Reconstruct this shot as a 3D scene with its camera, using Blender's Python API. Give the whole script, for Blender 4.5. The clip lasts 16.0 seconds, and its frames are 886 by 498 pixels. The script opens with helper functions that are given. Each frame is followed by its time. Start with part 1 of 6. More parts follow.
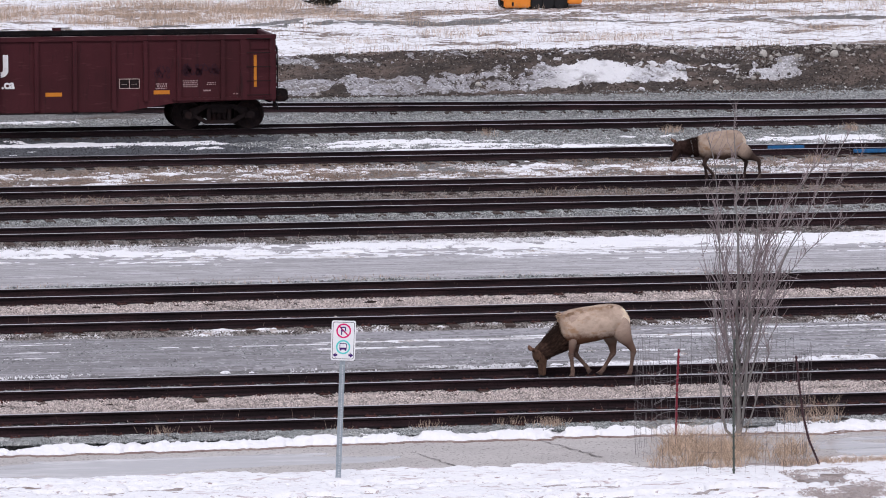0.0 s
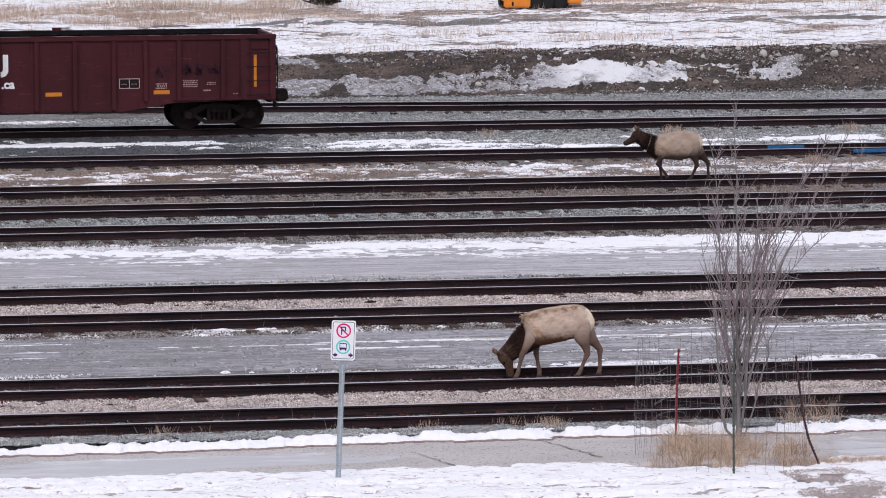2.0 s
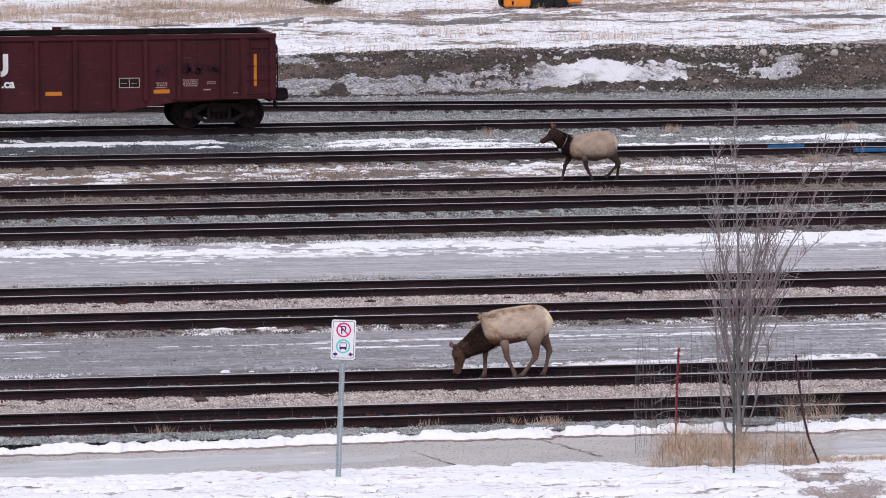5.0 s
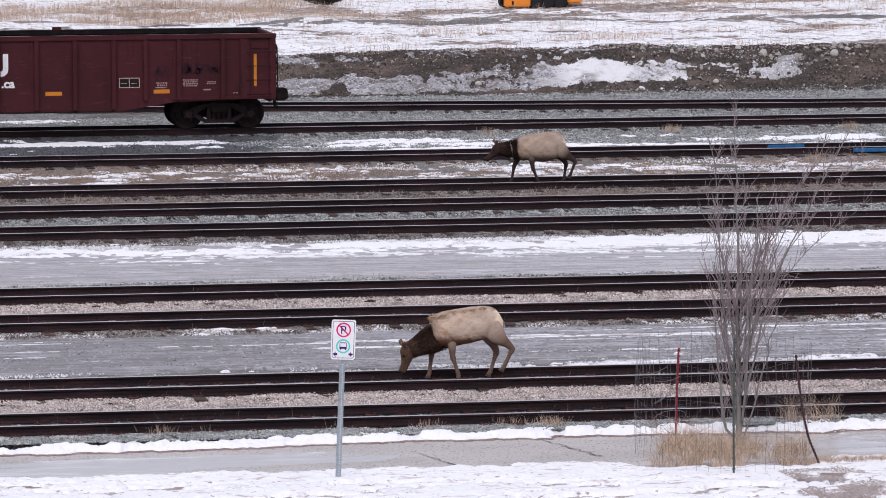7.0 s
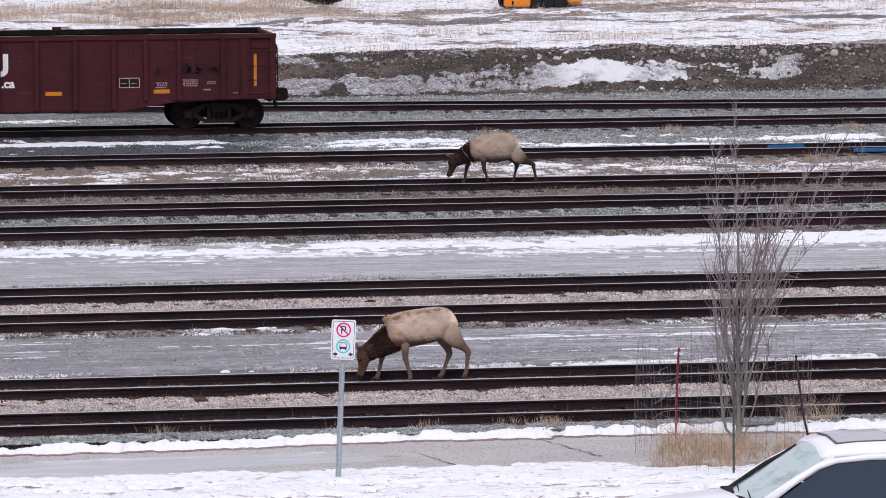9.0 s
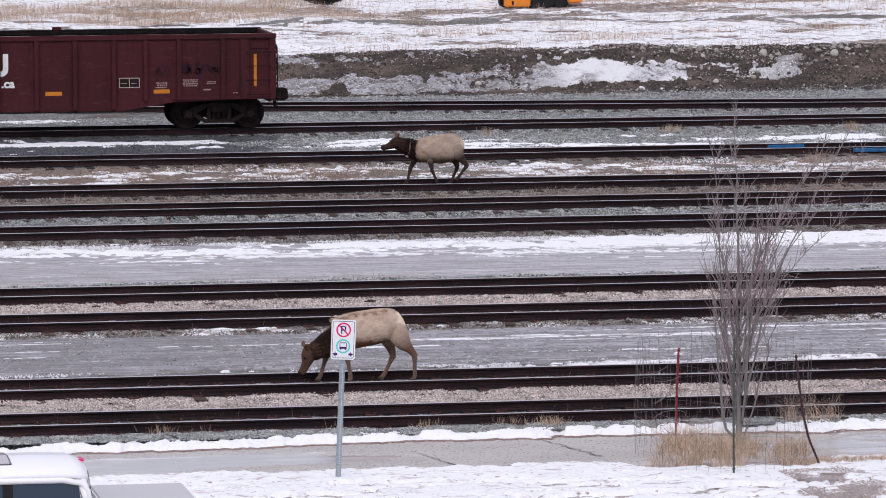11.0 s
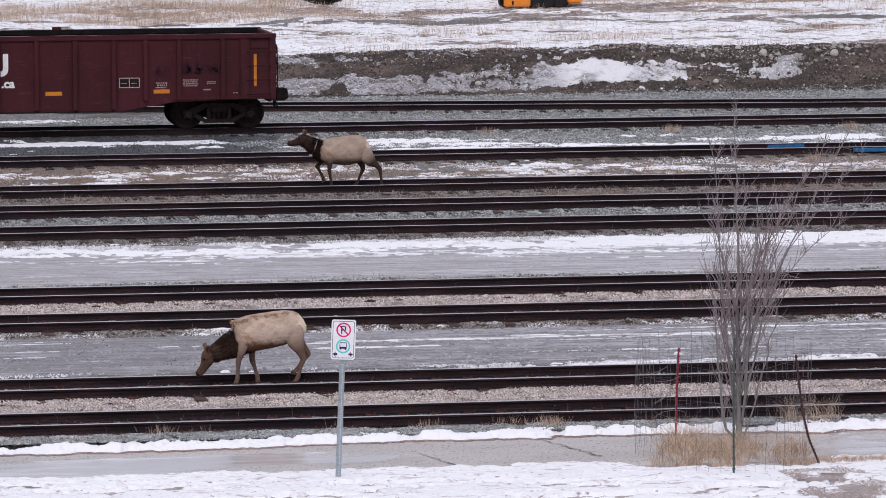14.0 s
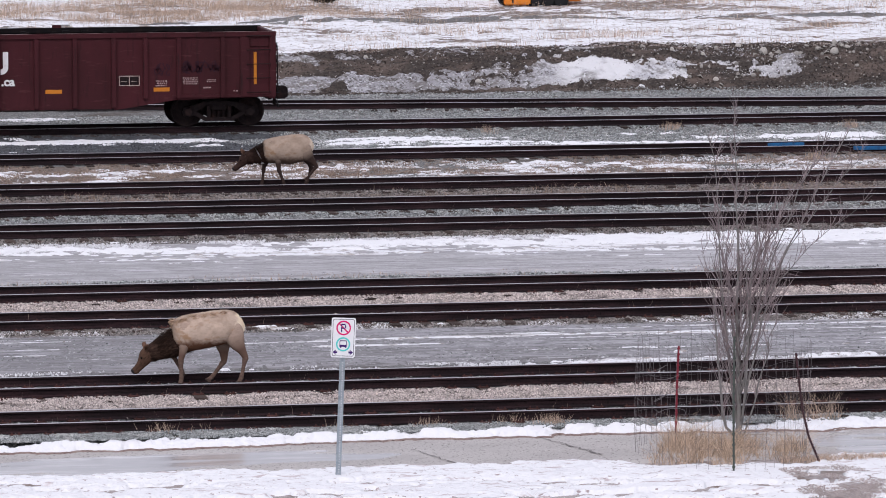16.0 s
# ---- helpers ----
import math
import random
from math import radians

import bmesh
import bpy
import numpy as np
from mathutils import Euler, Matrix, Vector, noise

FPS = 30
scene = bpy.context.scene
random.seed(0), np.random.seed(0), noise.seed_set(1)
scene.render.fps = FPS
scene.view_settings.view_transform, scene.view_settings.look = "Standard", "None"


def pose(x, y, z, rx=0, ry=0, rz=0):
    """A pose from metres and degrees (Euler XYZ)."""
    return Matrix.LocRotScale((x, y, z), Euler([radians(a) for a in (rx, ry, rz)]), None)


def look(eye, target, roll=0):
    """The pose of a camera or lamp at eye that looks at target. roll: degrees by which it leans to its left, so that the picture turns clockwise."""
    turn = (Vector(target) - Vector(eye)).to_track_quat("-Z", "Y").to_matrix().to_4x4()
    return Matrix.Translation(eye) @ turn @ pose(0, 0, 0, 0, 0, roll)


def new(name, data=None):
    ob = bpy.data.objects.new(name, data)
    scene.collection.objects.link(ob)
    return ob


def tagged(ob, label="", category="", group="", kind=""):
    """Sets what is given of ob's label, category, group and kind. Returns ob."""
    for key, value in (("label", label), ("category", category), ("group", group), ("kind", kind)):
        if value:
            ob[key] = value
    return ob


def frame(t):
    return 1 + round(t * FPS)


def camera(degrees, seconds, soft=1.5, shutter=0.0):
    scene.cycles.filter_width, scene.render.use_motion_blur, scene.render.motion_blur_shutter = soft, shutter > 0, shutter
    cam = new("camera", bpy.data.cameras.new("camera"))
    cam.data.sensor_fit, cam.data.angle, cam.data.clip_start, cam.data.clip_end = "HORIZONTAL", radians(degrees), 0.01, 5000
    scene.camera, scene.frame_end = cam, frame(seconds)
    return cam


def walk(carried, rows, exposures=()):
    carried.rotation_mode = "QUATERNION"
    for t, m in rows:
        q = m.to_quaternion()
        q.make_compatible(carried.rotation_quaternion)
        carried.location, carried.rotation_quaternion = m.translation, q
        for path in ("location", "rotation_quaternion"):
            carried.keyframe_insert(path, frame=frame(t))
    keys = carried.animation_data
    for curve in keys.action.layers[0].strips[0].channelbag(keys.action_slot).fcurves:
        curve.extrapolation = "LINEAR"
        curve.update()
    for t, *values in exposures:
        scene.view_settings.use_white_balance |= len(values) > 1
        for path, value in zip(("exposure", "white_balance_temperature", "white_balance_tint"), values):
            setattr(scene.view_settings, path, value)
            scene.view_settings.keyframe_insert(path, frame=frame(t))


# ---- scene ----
# Plan: x runs along the tracks, y across them away from the camera, rail heads at z = 0.
TRACKS = [84.56, 89.01, 98.84, 103.46, 116.10, 121.15, 126.30, 134.92, 144.62]
GROUND, TIE_TOP, RAIL_H = -0.27, -0.17, 0.17
YAW, PITCH = 10.42385, 5.91608
TAN = math.tan(radians(YAW))

# ---- camera ----
cam = camera(9.802, 16.0, soft=0.95)


def aim(dip):
    a, b = radians(YAW), radians(PITCH + dip)
    eye = Vector((0, 0, 11.6))
    return look(eye, eye + Vector((math.sin(a) * math.cos(b), math.cos(a) * math.cos(b), -math.sin(b))) * 100, -0.0886)


STEP = 0.00627
walk(cam, [(0.0, aim(-1.5 * STEP)), (2.0, aim(-1.3 * STEP)), (3.0, aim(-0.3 * STEP)), (6.3, aim(0)), (11.3, aim(0)), (14.9, aim(0.1 * STEP)),
           (15.5, aim(1.7 * STEP)), (16.0, aim(3.5 * STEP))], exposures=[(0.0, 0.07, 6280, 16), (9.2, 0.11, 6280, 16), (13.5, -0.01, 6280, 16), (16.0, 0.03, 6280, 16)])

# ---- light: overcast winter day ----
world = bpy.data.worlds.new("overcast_sky")
scene.world = world
world.use_nodes = True
wn = world.node_tree
sky = wn.nodes.new("ShaderNodeTexSky")
sky.sky_type, sky.sun_disc = "NISHITA", False
sky.sun_elevation, sky.sun_rotation = radians(48), radians(200)
sky.air_density, sky.dust_density, sky.ozone_density = 1.0, 4.0, 1.0
soft_sky = wn.nodes.new("ShaderNodeMixRGB")
soft_sky.inputs[0].default_value = 0.8
soft_sky.inputs[2].default_value = (6.6, 6.75, 7.3, 1)
wn.links.new(sky.outputs[0], soft_sky.inputs[1])
bg = wn.nodes["Background"]
bg.inputs[1].default_value = 0.108
wn.links.new(soft_sky.outputs[0], bg.inputs[0])
sun = new("sun", bpy.data.lights.new("sun", "SUN"))
sun.data.energy, sun.data.angle, sun.data.color = 1.35, radians(25), (1.0, 0.96, 0.92)
sun.matrix_world = look((0, 0, 50), (0 + 12, 40, 0))


# ---- noise on arrays ----
def lattice(i, j, seed):
    h = np.sin(i * 127.1 + j * 311.7 + seed * 74.7) * 43758.5453
    return h - np.floor(h)


def vnoise(x, y, seed=0):
    i, j = np.floor(x), np.floor(y)
    u, v = x - i, y - j
    u, v = u * u * (3 - 2 * u), v * v * (3 - 2 * v)
    a = lattice(i, j, seed) * (1 - u) + lattice(i + 1, j, seed) * u
    b = lattice(i, j + 1, seed) * (1 - u) + lattice(i + 1, j + 1, seed) * u
    return a * (1 - v) + b * v


def fbm(x, y, seed=0, octaves=4):
    x, y = np.asarray(x, float), np.asarray(y, float)
    total, amp, norm = 0, 1.0, 0
    for k in range(octaves):
        total = total + amp * vnoise(x * 2 ** k + 17.3 * k, y * 2 ** k - 9.1 * k, seed + k)
        norm += amp
        amp *= 0.5
    return total / norm


def ramp(v, a, b):
    t = np.clip((v - a) / (b - a), 0, 1)
    return t * t * (3 - 2 * t)


# ---- materials ----
def material(name, base, rough=0.8, metal=0.0, vary=(), bump=0.0, bump_scale=40.0, island=0.0, random_tint=0.0, coord="Object", spec=0.15):
    """vary: rows of (scale or (sx, sy, sz), colour, low, high): a noise lays that colour over what is below between low and high."""
    m = bpy.data.materials.new(name)
    m.use_nodes = True
    n, l = m.node_tree.nodes, m.node_tree.links
    b = n["Principled BSDF"]
    b.inputs["Roughness"].default_value, b.inputs["Metallic"].default_value = rough, metal
    b.inputs["Specular IOR Level"].default_value = spec
    tc = n.new("ShaderNodeTexCoord")
    out = None
    first = n.new("ShaderNodeRGB")
    first.outputs[0].default_value = (*base, 1)
    out = first.outputs[0]
    for k, (scale, colour, low, high) in enumerate(vary):
        mp = n.new("ShaderNodeMapping")
        mp.inputs["Scale"].default_value = scale if isinstance(scale, tuple) else (scale,) * 3
        mp.inputs["Location"].default_value = (k * 3.7, k * 5.1, k * 1.3)
        nz = n.new("ShaderNodeTexNoise")
        nz.inputs["Scale"].default_value, nz.inputs["Detail"].default_value = 1.0, 6.0
        nz.inputs["Roughness"].default_value = 0.6
        mr = n.new("ShaderNodeMapRange")
        mr.inputs["From Min"].default_value, mr.inputs["From Max"].default_value = low, high
        mx = n.new("ShaderNodeMixRGB")
        mx.inputs[2].default_value = (*colour, 1)
        l.new(tc.outputs[coord], mp.inputs[0])
        l.new(mp.outputs[0], nz.inputs["Vector"])
        l.new(nz.outputs["Fac"], mr.inputs["Value"])
        l.new(mr.outputs[0], mx.inputs[0])
        l.new(out, mx.inputs[1])
        out = mx.outputs[0]
    for amount, node_type, socket in ((island, "ShaderNodeNewGeometry", "Random Per Island"), (random_tint, "ShaderNodeObjectInfo", "Random")):
        if amount:
            g = n.new(node_type)
            mr = n.new("ShaderNodeMapRange")
            mr.inputs["To Min"].default_value, mr.inputs["To Max"].default_value = 1 - amount, 1 + amount
            hs = n.new("ShaderNodeHueSaturation")
            l.new(g.outputs[socket], mr.inputs["Value"])
            l.new(mr.outputs[0], hs.inputs["Value"])
            l.new(out, hs.inputs["Color"])
            out = hs.outputs[0]
    l.new(out, b.inputs["Base Color"])
    if bump:
        nz = n.new("ShaderNodeTexNoise")
        nz.inputs["Scale"].default_value, nz.inputs["Detail"].default_value = bump_scale, 5.0
        bp = n.new("ShaderNodeBump")
        bp.inputs["Strength"].default_value, bp.inputs["Distance"].default_value = 1.0, bump
        l.new(tc.outputs[coord], nz.inputs["Vector"])
        l.new(nz.outputs["Fac"], bp.inputs["Height"])
        l.new(bp.outputs[0], b.inputs["Normal"])
    return m


WET_GRAVEL = material("wet_dark_gravel", (0.055, 0.058, 0.066), 0.7, vary=[(14, (0.12, 0.125, 0.135), 0.54, 0.64), ((0.7, 1.5, 1), (0.10, 0.105, 0.115), 0.5, 0.65)], bump=0.04, bump_scale=16, spec=0.3)
BROWN_TURF = material("brown_turf", (0.20, 0.165, 0.145), 0.95, vary=[((0.8, 2.0, 1), (0.27, 0.22, 0.19), 0.45, 0.65), ((8, 14, 8), (0.055, 0.045, 0.04), 0.52, 0.62), ((9, 9, 6), (0.30, 0.28, 0.27), 0.60, 0.66)], bump=0.06, bump_scale=18)
MUD = material("brown_mud", (0.25, 0.18, 0.16), 0.9, vary=[((5, 9, 5), (0.34, 0.27, 0.24), 0.5, 0.62), (18, (0.08, 0.05, 0.045), 0.55, 0.65)], bump=0.02, bump_scale=20)
SNOW = material("snow", (0.86, 0.865, 0.89), 0.65, vary=[((1.2, 2.5, 2), (0.72, 0.71, 0.75), 0.56, 0.8), (9, (0.60, 0.57, 0.59), 0.66, 0.8)], bump=0.07, bump_scale=6)
VERGE_SNOW = material("verge_snow", (0.86, 0.865, 0.89), 0.65, vary=[((1.2, 2.5, 2), (0.74, 0.73, 0.77), 0.56, 0.8), ((1.5, 4.5, 2), (0.56, 0.48, 0.49), 0.58, 0.66), ((7, 11, 9), (0.38, 0.31, 0.31), 0.61, 0.67)], bump=0.07, bump_scale=6)
DIRTY_SNOW = material("dirty_snow", (0.33, 0.325, 0.345), 0.65, vary=[((0.5, 1.0, 1.5), (0.52, 0.52, 0.56), 0.48, 0.62), ((1.4, 2.5, 2), (0.20, 0.185, 0.18), 0.50, 0.60), (6, (0.10, 0.09, 0.085), 0.55, 0.60), (11, (0.66, 0.66, 0.69), 0.57, 0.62), (16, (0.09, 0.08, 0.075), 0.56, 0.61)], bump=0.10, bump_scale=7)
THIN_SNOW = material("thin_snow", (0.83, 0.835, 0.865), 0.65, vary=[((0.7, 3.5, 2), (0.58, 0.56, 0.57), 0.52, 0.62), ((2.2, 5, 4), (0.38, 0.33, 0.30), 0.575, 0.635), ((7, 6, 9), (0.24, 0.20, 0.18), 0.60, 0.65)], bump=0.05, bump_scale=9)
GRAVEL = material("gravel", (0.19, 0.19, 0.188), 0.9, vary=[(18, (0.42, 0.41, 0.40), 0.53, 0.64), (25, (0.025, 0.024, 0.024), 0.53, 0.63), ((0.3, 0.8, 1), (0.10, 0.08, 0.07), 0.5, 0.7)], bump=0.05, bump_scale=18)
DIRT = material("dirt", (0.065, 0.055, 0.05), 0.95, vary=[((0.6, 1.2, 1.2), (0.14, 0.11, 0.095), 0.45, 0.62), (7, (0.03, 0.025, 0.024), 0.55, 0.65), (14, (0.30, 0.28, 0.27), 0.60, 0.68)], bump=0.08, bump_scale=9)
TURF = material("dry_turf", (0.23, 0.185, 0.16), 0.95, vary=[((0.8, 2.0, 1), (0.31, 0.245, 0.20), 0.45, 0.65), ((8, 14, 8), (0.075, 0.06, 0.053), 0.54, 0.62), ((1.2, 5.0, 2), (0.66, 0.65, 0.67), 0.55, 0.61), ((6, 12, 6), (0.76, 0.76, 0.79), 0.575, 0.62)], bump=0.06, bump_scale=18)
ROAD = material("packed_road", (0.235, 0.225, 0.235), 0.55, vary=[((0.12, 1.2, 1), (0.36, 0.35, 0.375), 0.44, 0.62), ((0.30, 3.6, 1), (0.165, 0.155, 0.158), 0.5, 0.60), ((0.25, 5.0, 1), (0.52, 0.51, 0.545), 0.57, 0.72), ((2.5, 6, 3), (0.13, 0.125, 0.128), 0.54, 0.60), ((0.8, 11, 3), (0.40, 0.39, 0.41), 0.55, 0.64), ((9, 4.5, 9), (0.14, 0.133, 0.135), 0.57, 0.63), ((12, 5, 11), (0.50, 0.49, 0.51), 0.59, 0.65)], bump=0.018, bump_scale=10, spec=0.35)
ASPHALT = material("asphalt", (0.44, 0.415, 0.405), 0.85, vary=[((0.5, 1.0, 1), (0.52, 0.495, 0.48), 0.4, 0.7), ((22, 9, 9), (0.24, 0.225, 0.215), 0.55, 0.64), ((26, 11, 9), (0.55, 0.53, 0.51), 0.58, 0.66)], bump=0.004, bump_scale=60)
PALE_ROAD = material("pale_packed_road", (0.43, 0.42, 0.435), 0.6, vary=[((0.12, 1.2, 1), (0.51, 0.50, 0.525), 0.42, 0.60), ((0.20, 3.0, 1), (0.32, 0.31, 0.315), 0.5, 0.62), ((0.25, 5.0, 1), (0.62, 0.61, 0.65), 0.54, 0.70), ((0.30, 9, 1), (0.27, 0.26, 0.27), 0.52, 0.60), ((1.0, 12, 3), (0.58, 0.57, 0.60), 0.55, 0.63), ((5, 9, 6), (0.22, 0.21, 0.21), 0.58, 0.66), ((1.2, 7, 3), (0.30, 0.29, 0.30), 0.54, 0.63), ((9, 6, 9), (0.20, 0.19, 0.19), 0.62, 0.68), ((12, 6, 11), (0.62, 0.61, 0.63), 0.61, 0.67)], bump=0.02, bump_scale=10, spec=0.25)
WET = material("wet_asphalt", (0.38, 0.36, 0.36), 0.12, vary=[((0.7, 3.0, 1), (0.56, 0.53, 0.53), 0.5, 0.68)], bump=0.0004, bump_scale=5, spec=1.0)
STONE = material("ballast_stone", (0.245, 0.26, 0.262), 0.9, island=0.7, vary=[(3, (0.41, 0.415, 0.41), 0.45, 0.65)])
PALE_STONE = material("pale_ballast", (0.54, 0.475, 0.45), 0.9, island=0.6, vary=[(3, (0.42, 0.37, 0.35), 0.45, 0.65)])
BOULDER = material("field_stone", (0.44, 0.42, 0.39), 0.9, random_tint=0.3, vary=[(6, (0.22, 0.20, 0.18), 0.5, 0.7)], bump=0.01, bump_scale=20)
GRIT = material("grit", (0.44, 0.395, 0.385), 0.9, vary=[(16, (0.24, 0.205, 0.19), 0.54, 0.64), (22, (0.55, 0.54, 0.55), 0.56, 0.64), ((1.5, 1.5, 1), (0.22, 0.17, 0.145), 0.5, 0.65)], bump=0.05, bump_scale=16)
CRACK = material("crack_filler", (0.17, 0.155, 0.15), 0.9, vary=[(9, (0.30, 0.28, 0.275), 0.42, 0.6)])
RUST = material("rail_rust", (0.015, 0.0095, 0.0115), 0.85, vary=[((0.6, 6, 6), (0.038, 0.020, 0.023), 0.45, 0.65), (25, (0.008, 0.006, 0.006), 0.5, 0.7)], bump=0.002, bump_scale=60)
STEEL = material("worn_steel", (0.56, 0.53, 0.55), 0.32, metal=1.0, vary=[((0.5, 8, 8), (0.36, 0.30, 0.30), 0.55, 0.75)])
TIE = material("creosoted_wood", (0.055, 0.04, 0.036), 0.9, random_tint=0.4, vary=[((3, 30, 30), (0.13, 0.10, 0.085), 0.5, 0.65)], bump=0.006, bump_scale=25)
PLATE = material("rusty_plate", (0.075, 0.034, 0.030), 0.9, random_tint=0.35, vary=[(14, (0.03, 0.018, 0.017), 0.5, 0.65)])
MAROON = material("maroon_paint", (0.061, 0.0135, 0.018), 0.6, vary=[((0.8, 1, 0.5), (0.045, 0.011, 0.014), 0.4, 0.65), ((7, 7, 1.0), (0.030, 0.010, 0.012), 0.56, 0.72), ((2, 2, 14), (0.085, 0.026, 0.029), 0.6, 0.72), (16, (0.025, 0.012, 0.013), 0.64, 0.72)], bump=0.003, bump_scale=6)
BLACK_IRON = material("grimy_iron", (0.012, 0.0075, 0.0085), 0.75, vary=[(12, (0.024, 0.015, 0.014), 0.45, 0.68), ((3, 3, 3), (0.034, 0.016, 0.014), 0.55, 0.7)], bump=0.004, bump_scale=30)
INNER_BLACK = material("black_interior", (0.008, 0.007, 0.008), 0.9, vary=[(4, (0.018, 0.012, 0.012), 0.5, 0.7)])
ORANGE = material("orange_reflective", (0.58, 0.205, 0.025), 0.5, vary=[(8, (0.48, 0.16, 0.025), 0.5, 0.7)])
HOLE = material("post_hole", (0.62, 0.63, 0.66), 0.8)
DUST = material("dusty_edge", (0.30, 0.21, 0.21), 0.9, vary=[((1.5, 8, 8), (0.11, 0.04, 0.045), 0.45, 0.55)])
WHITE = material("white_paint", (0.74, 0.74, 0.75), 0.6, vary=[(9, (0.55, 0.52, 0.52), 0.55, 0.75)])
SCUFF = material("faded_stencil", (0.40, 0.30, 0.30), 0.8, vary=[(30, (0.2, 0.1, 0.1), 0.45, 0.6)])
GRAFFITI = material("dark_spray_paint", (0.034, 0.013, 0.022), 0.7)
GALV = material("galvanised_steel", (0.34, 0.385, 0.42), 0.5, metal=0.4, vary=[(14, (0.25, 0.29, 0.32), 0.45, 0.65)])
SIGN_WHITE = material("sign_white", (0.80, 0.81, 0.83), 0.4, vary=[(5, (0.74, 0.75, 0.77), 0.4, 0.7)])
SIGN_RED = material("sign_red", (0.68, 0.015, 0.16), 0.4)
SIGN_TEAL = material("sign_teal", (0.12, 0.60, 0.58), 0.4)
SIGN_DARK = material("sign_dark", (0.06, 0.02, 0.14), 0.4)
BARK = material("grey_bark", (0.215, 0.205, 0.198), 0.9, vary=[((10, 10, 3), (0.115, 0.11, 0.105), 0.5, 0.68)], bump=0.003, bump_scale=40)
TWIG = material("twig_bark", (0.25, 0.205, 0.21), 0.9, island=0.35)
RED_POST = material("red_post_paint", (0.22, 0.03, 0.045), 0.6, vary=[(20, (0.12, 0.02, 0.03), 0.5, 0.7)])
GREEN_POST = material("green_post_paint", (0.07, 0.085, 0.075), 0.6, vary=[(20, (0.11, 0.11, 0.10), 0.5, 0.7)])
BLACK_POST = material("rusty_post", (0.06, 0.03, 0.035), 0.7, vary=[(15, (0.03, 0.02, 0.025), 0.5, 0.7)])
WIRE = material("fence_wire", (0.16, 0.145, 0.15), 0.6)
STRAW = material("dry_grass", (0.45, 0.345, 0.27), 0.9, island=0.65)
BLUE = material("blue_plastic", (0.025, 0.14, 0.33), 0.5, vary=[(6, (0.03, 0.08, 0.17), 0.48, 0.62)])
MACHINE = material("machine_orange", (0.80, 0.27, 0.04), 0.45, vary=[(5, (0.6, 0.22, 0.02), 0.55, 0.75)])
CAR_WHITE = material("car_white", (0.86, 0.865, 0.90), 0.25, spec=0.5)
CAR_GREY = material("car_grey_trim", (0.10, 0.10, 0.12), 0.5)
RUBBER = material("rubber", (0.02, 0.02, 0.022), 0.8)
GLASS = material("tinted_glass", (0.026, 0.042, 0.07), 0.08, spec=0.4)
WINDSCREEN = material("windscreen_glass", (0.46, 0.55, 0.55), 0.08, spec=0.5, vary=[((1.2, 1.2, 3), (0.28, 0.36, 0.37), 0.5, 0.62)])


# ---- mesh helpers ----
def part(name, bm, mat, parent=None, label="", smooth=False):
    me = bpy.data.meshes.new(name)
    bmesh.ops.recalc_face_normals(bm, faces=bm.faces)
    for f in bm.faces:
        f.smooth = smooth
    bm.to_mesh(me)
    bm.free()
    for m in (mat if isinstance(mat, (list, tuple)) else [mat]):
        me.materials.append(m)
    ob = new(name, me)
    if parent:
        ob.parent = parent
    if label:
        ob["label"] = label
    return ob


def raw(name, verts, faces, mat, parent=None, smooth=False, indices=None):
    me = bpy.data.meshes.new(name)
    v, f = np.asarray(verts, np.float32), np.asarray(faces, np.int32)
    me.vertices.add(len(v))
    me.vertices.foreach_set("co", v.ravel())
    k = f.shape[1]
    me.loops.add(f.size)
    me.loops.foreach_set("vertex_index", f.ravel())
    me.polygons.add(len(f))
    me.polygons.foreach_set("loop_start", np.arange(0, f.size, k, dtype=np.int32))
    me.polygons.foreach_set("use_smooth", np.full(len(f), smooth))
    if indices is not None:
        me.polygons.foreach_set("material_index", np.asarray(indices, np.int32))
    me.update(calc_edges=True)
    for m in (mat if isinstance(mat, (list, tuple)) else [mat]):
        me.materials.append(m)
    ob = new(name, me)
    if parent:
        ob.parent = parent
    return ob


def box(bm, x0, x1, y0, y1, z0, z1, bevel=0.0, mat=0):
    vs = [bm.verts.new((x, y, z)) for z in (z0, z1) for y in (y0, y1) for x in (x0, x1)]
    fs = [bm.faces.new([vs[i] for i in f]) for f in ((0, 2, 3, 1), (4, 5, 7, 6), (0, 1, 5, 4), (2, 6, 7, 3), (0, 4, 6, 2), (1, 3, 7, 5))]
    for f in fs:
        f.material_index = mat
    if bevel:
        es = list({e for f in fs for e in f.edges})
        bmesh.ops.bevel(bm, geom=es, offset=bevel, segments=2, affect="EDGES")
    return bm


def boxes(*rows, bevel=0.0):
    bm = bmesh.new()
    for r in rows:
        box(bm, *r, bevel=bevel)
    return bm


def tube(bm, points, radii, sides=6, cap=True):
    points = [Vector(p) for p in points]
    radii = radii if isinstance(radii, (list, tuple)) else [radii] * len(points)
    rings = []
    for i, p in enumerate(points):
        d = (points[min(i + 1, len(points) - 1)] - points[max(i - 1, 0)]).normalized()
        a = d.cross(Vector((0, 1, 0.13))).normalized()
        b = d.cross(a)
        rings.append([bm.verts.new(p + (a * math.cos(t) + b * math.sin(t)) * radii[i]) for t in [2 * math.pi * k / sides for k in range(sides)]])
    for r, s in zip(rings, rings[1:]):
        for k in range(sides):
            bm.faces.new((r[k], r[(k + 1) % sides], s[(k + 1) % sides], s[k]))
    if cap:
        bm.faces.new(rings[0])
        bm.faces.new(rings[-1])
    return bm


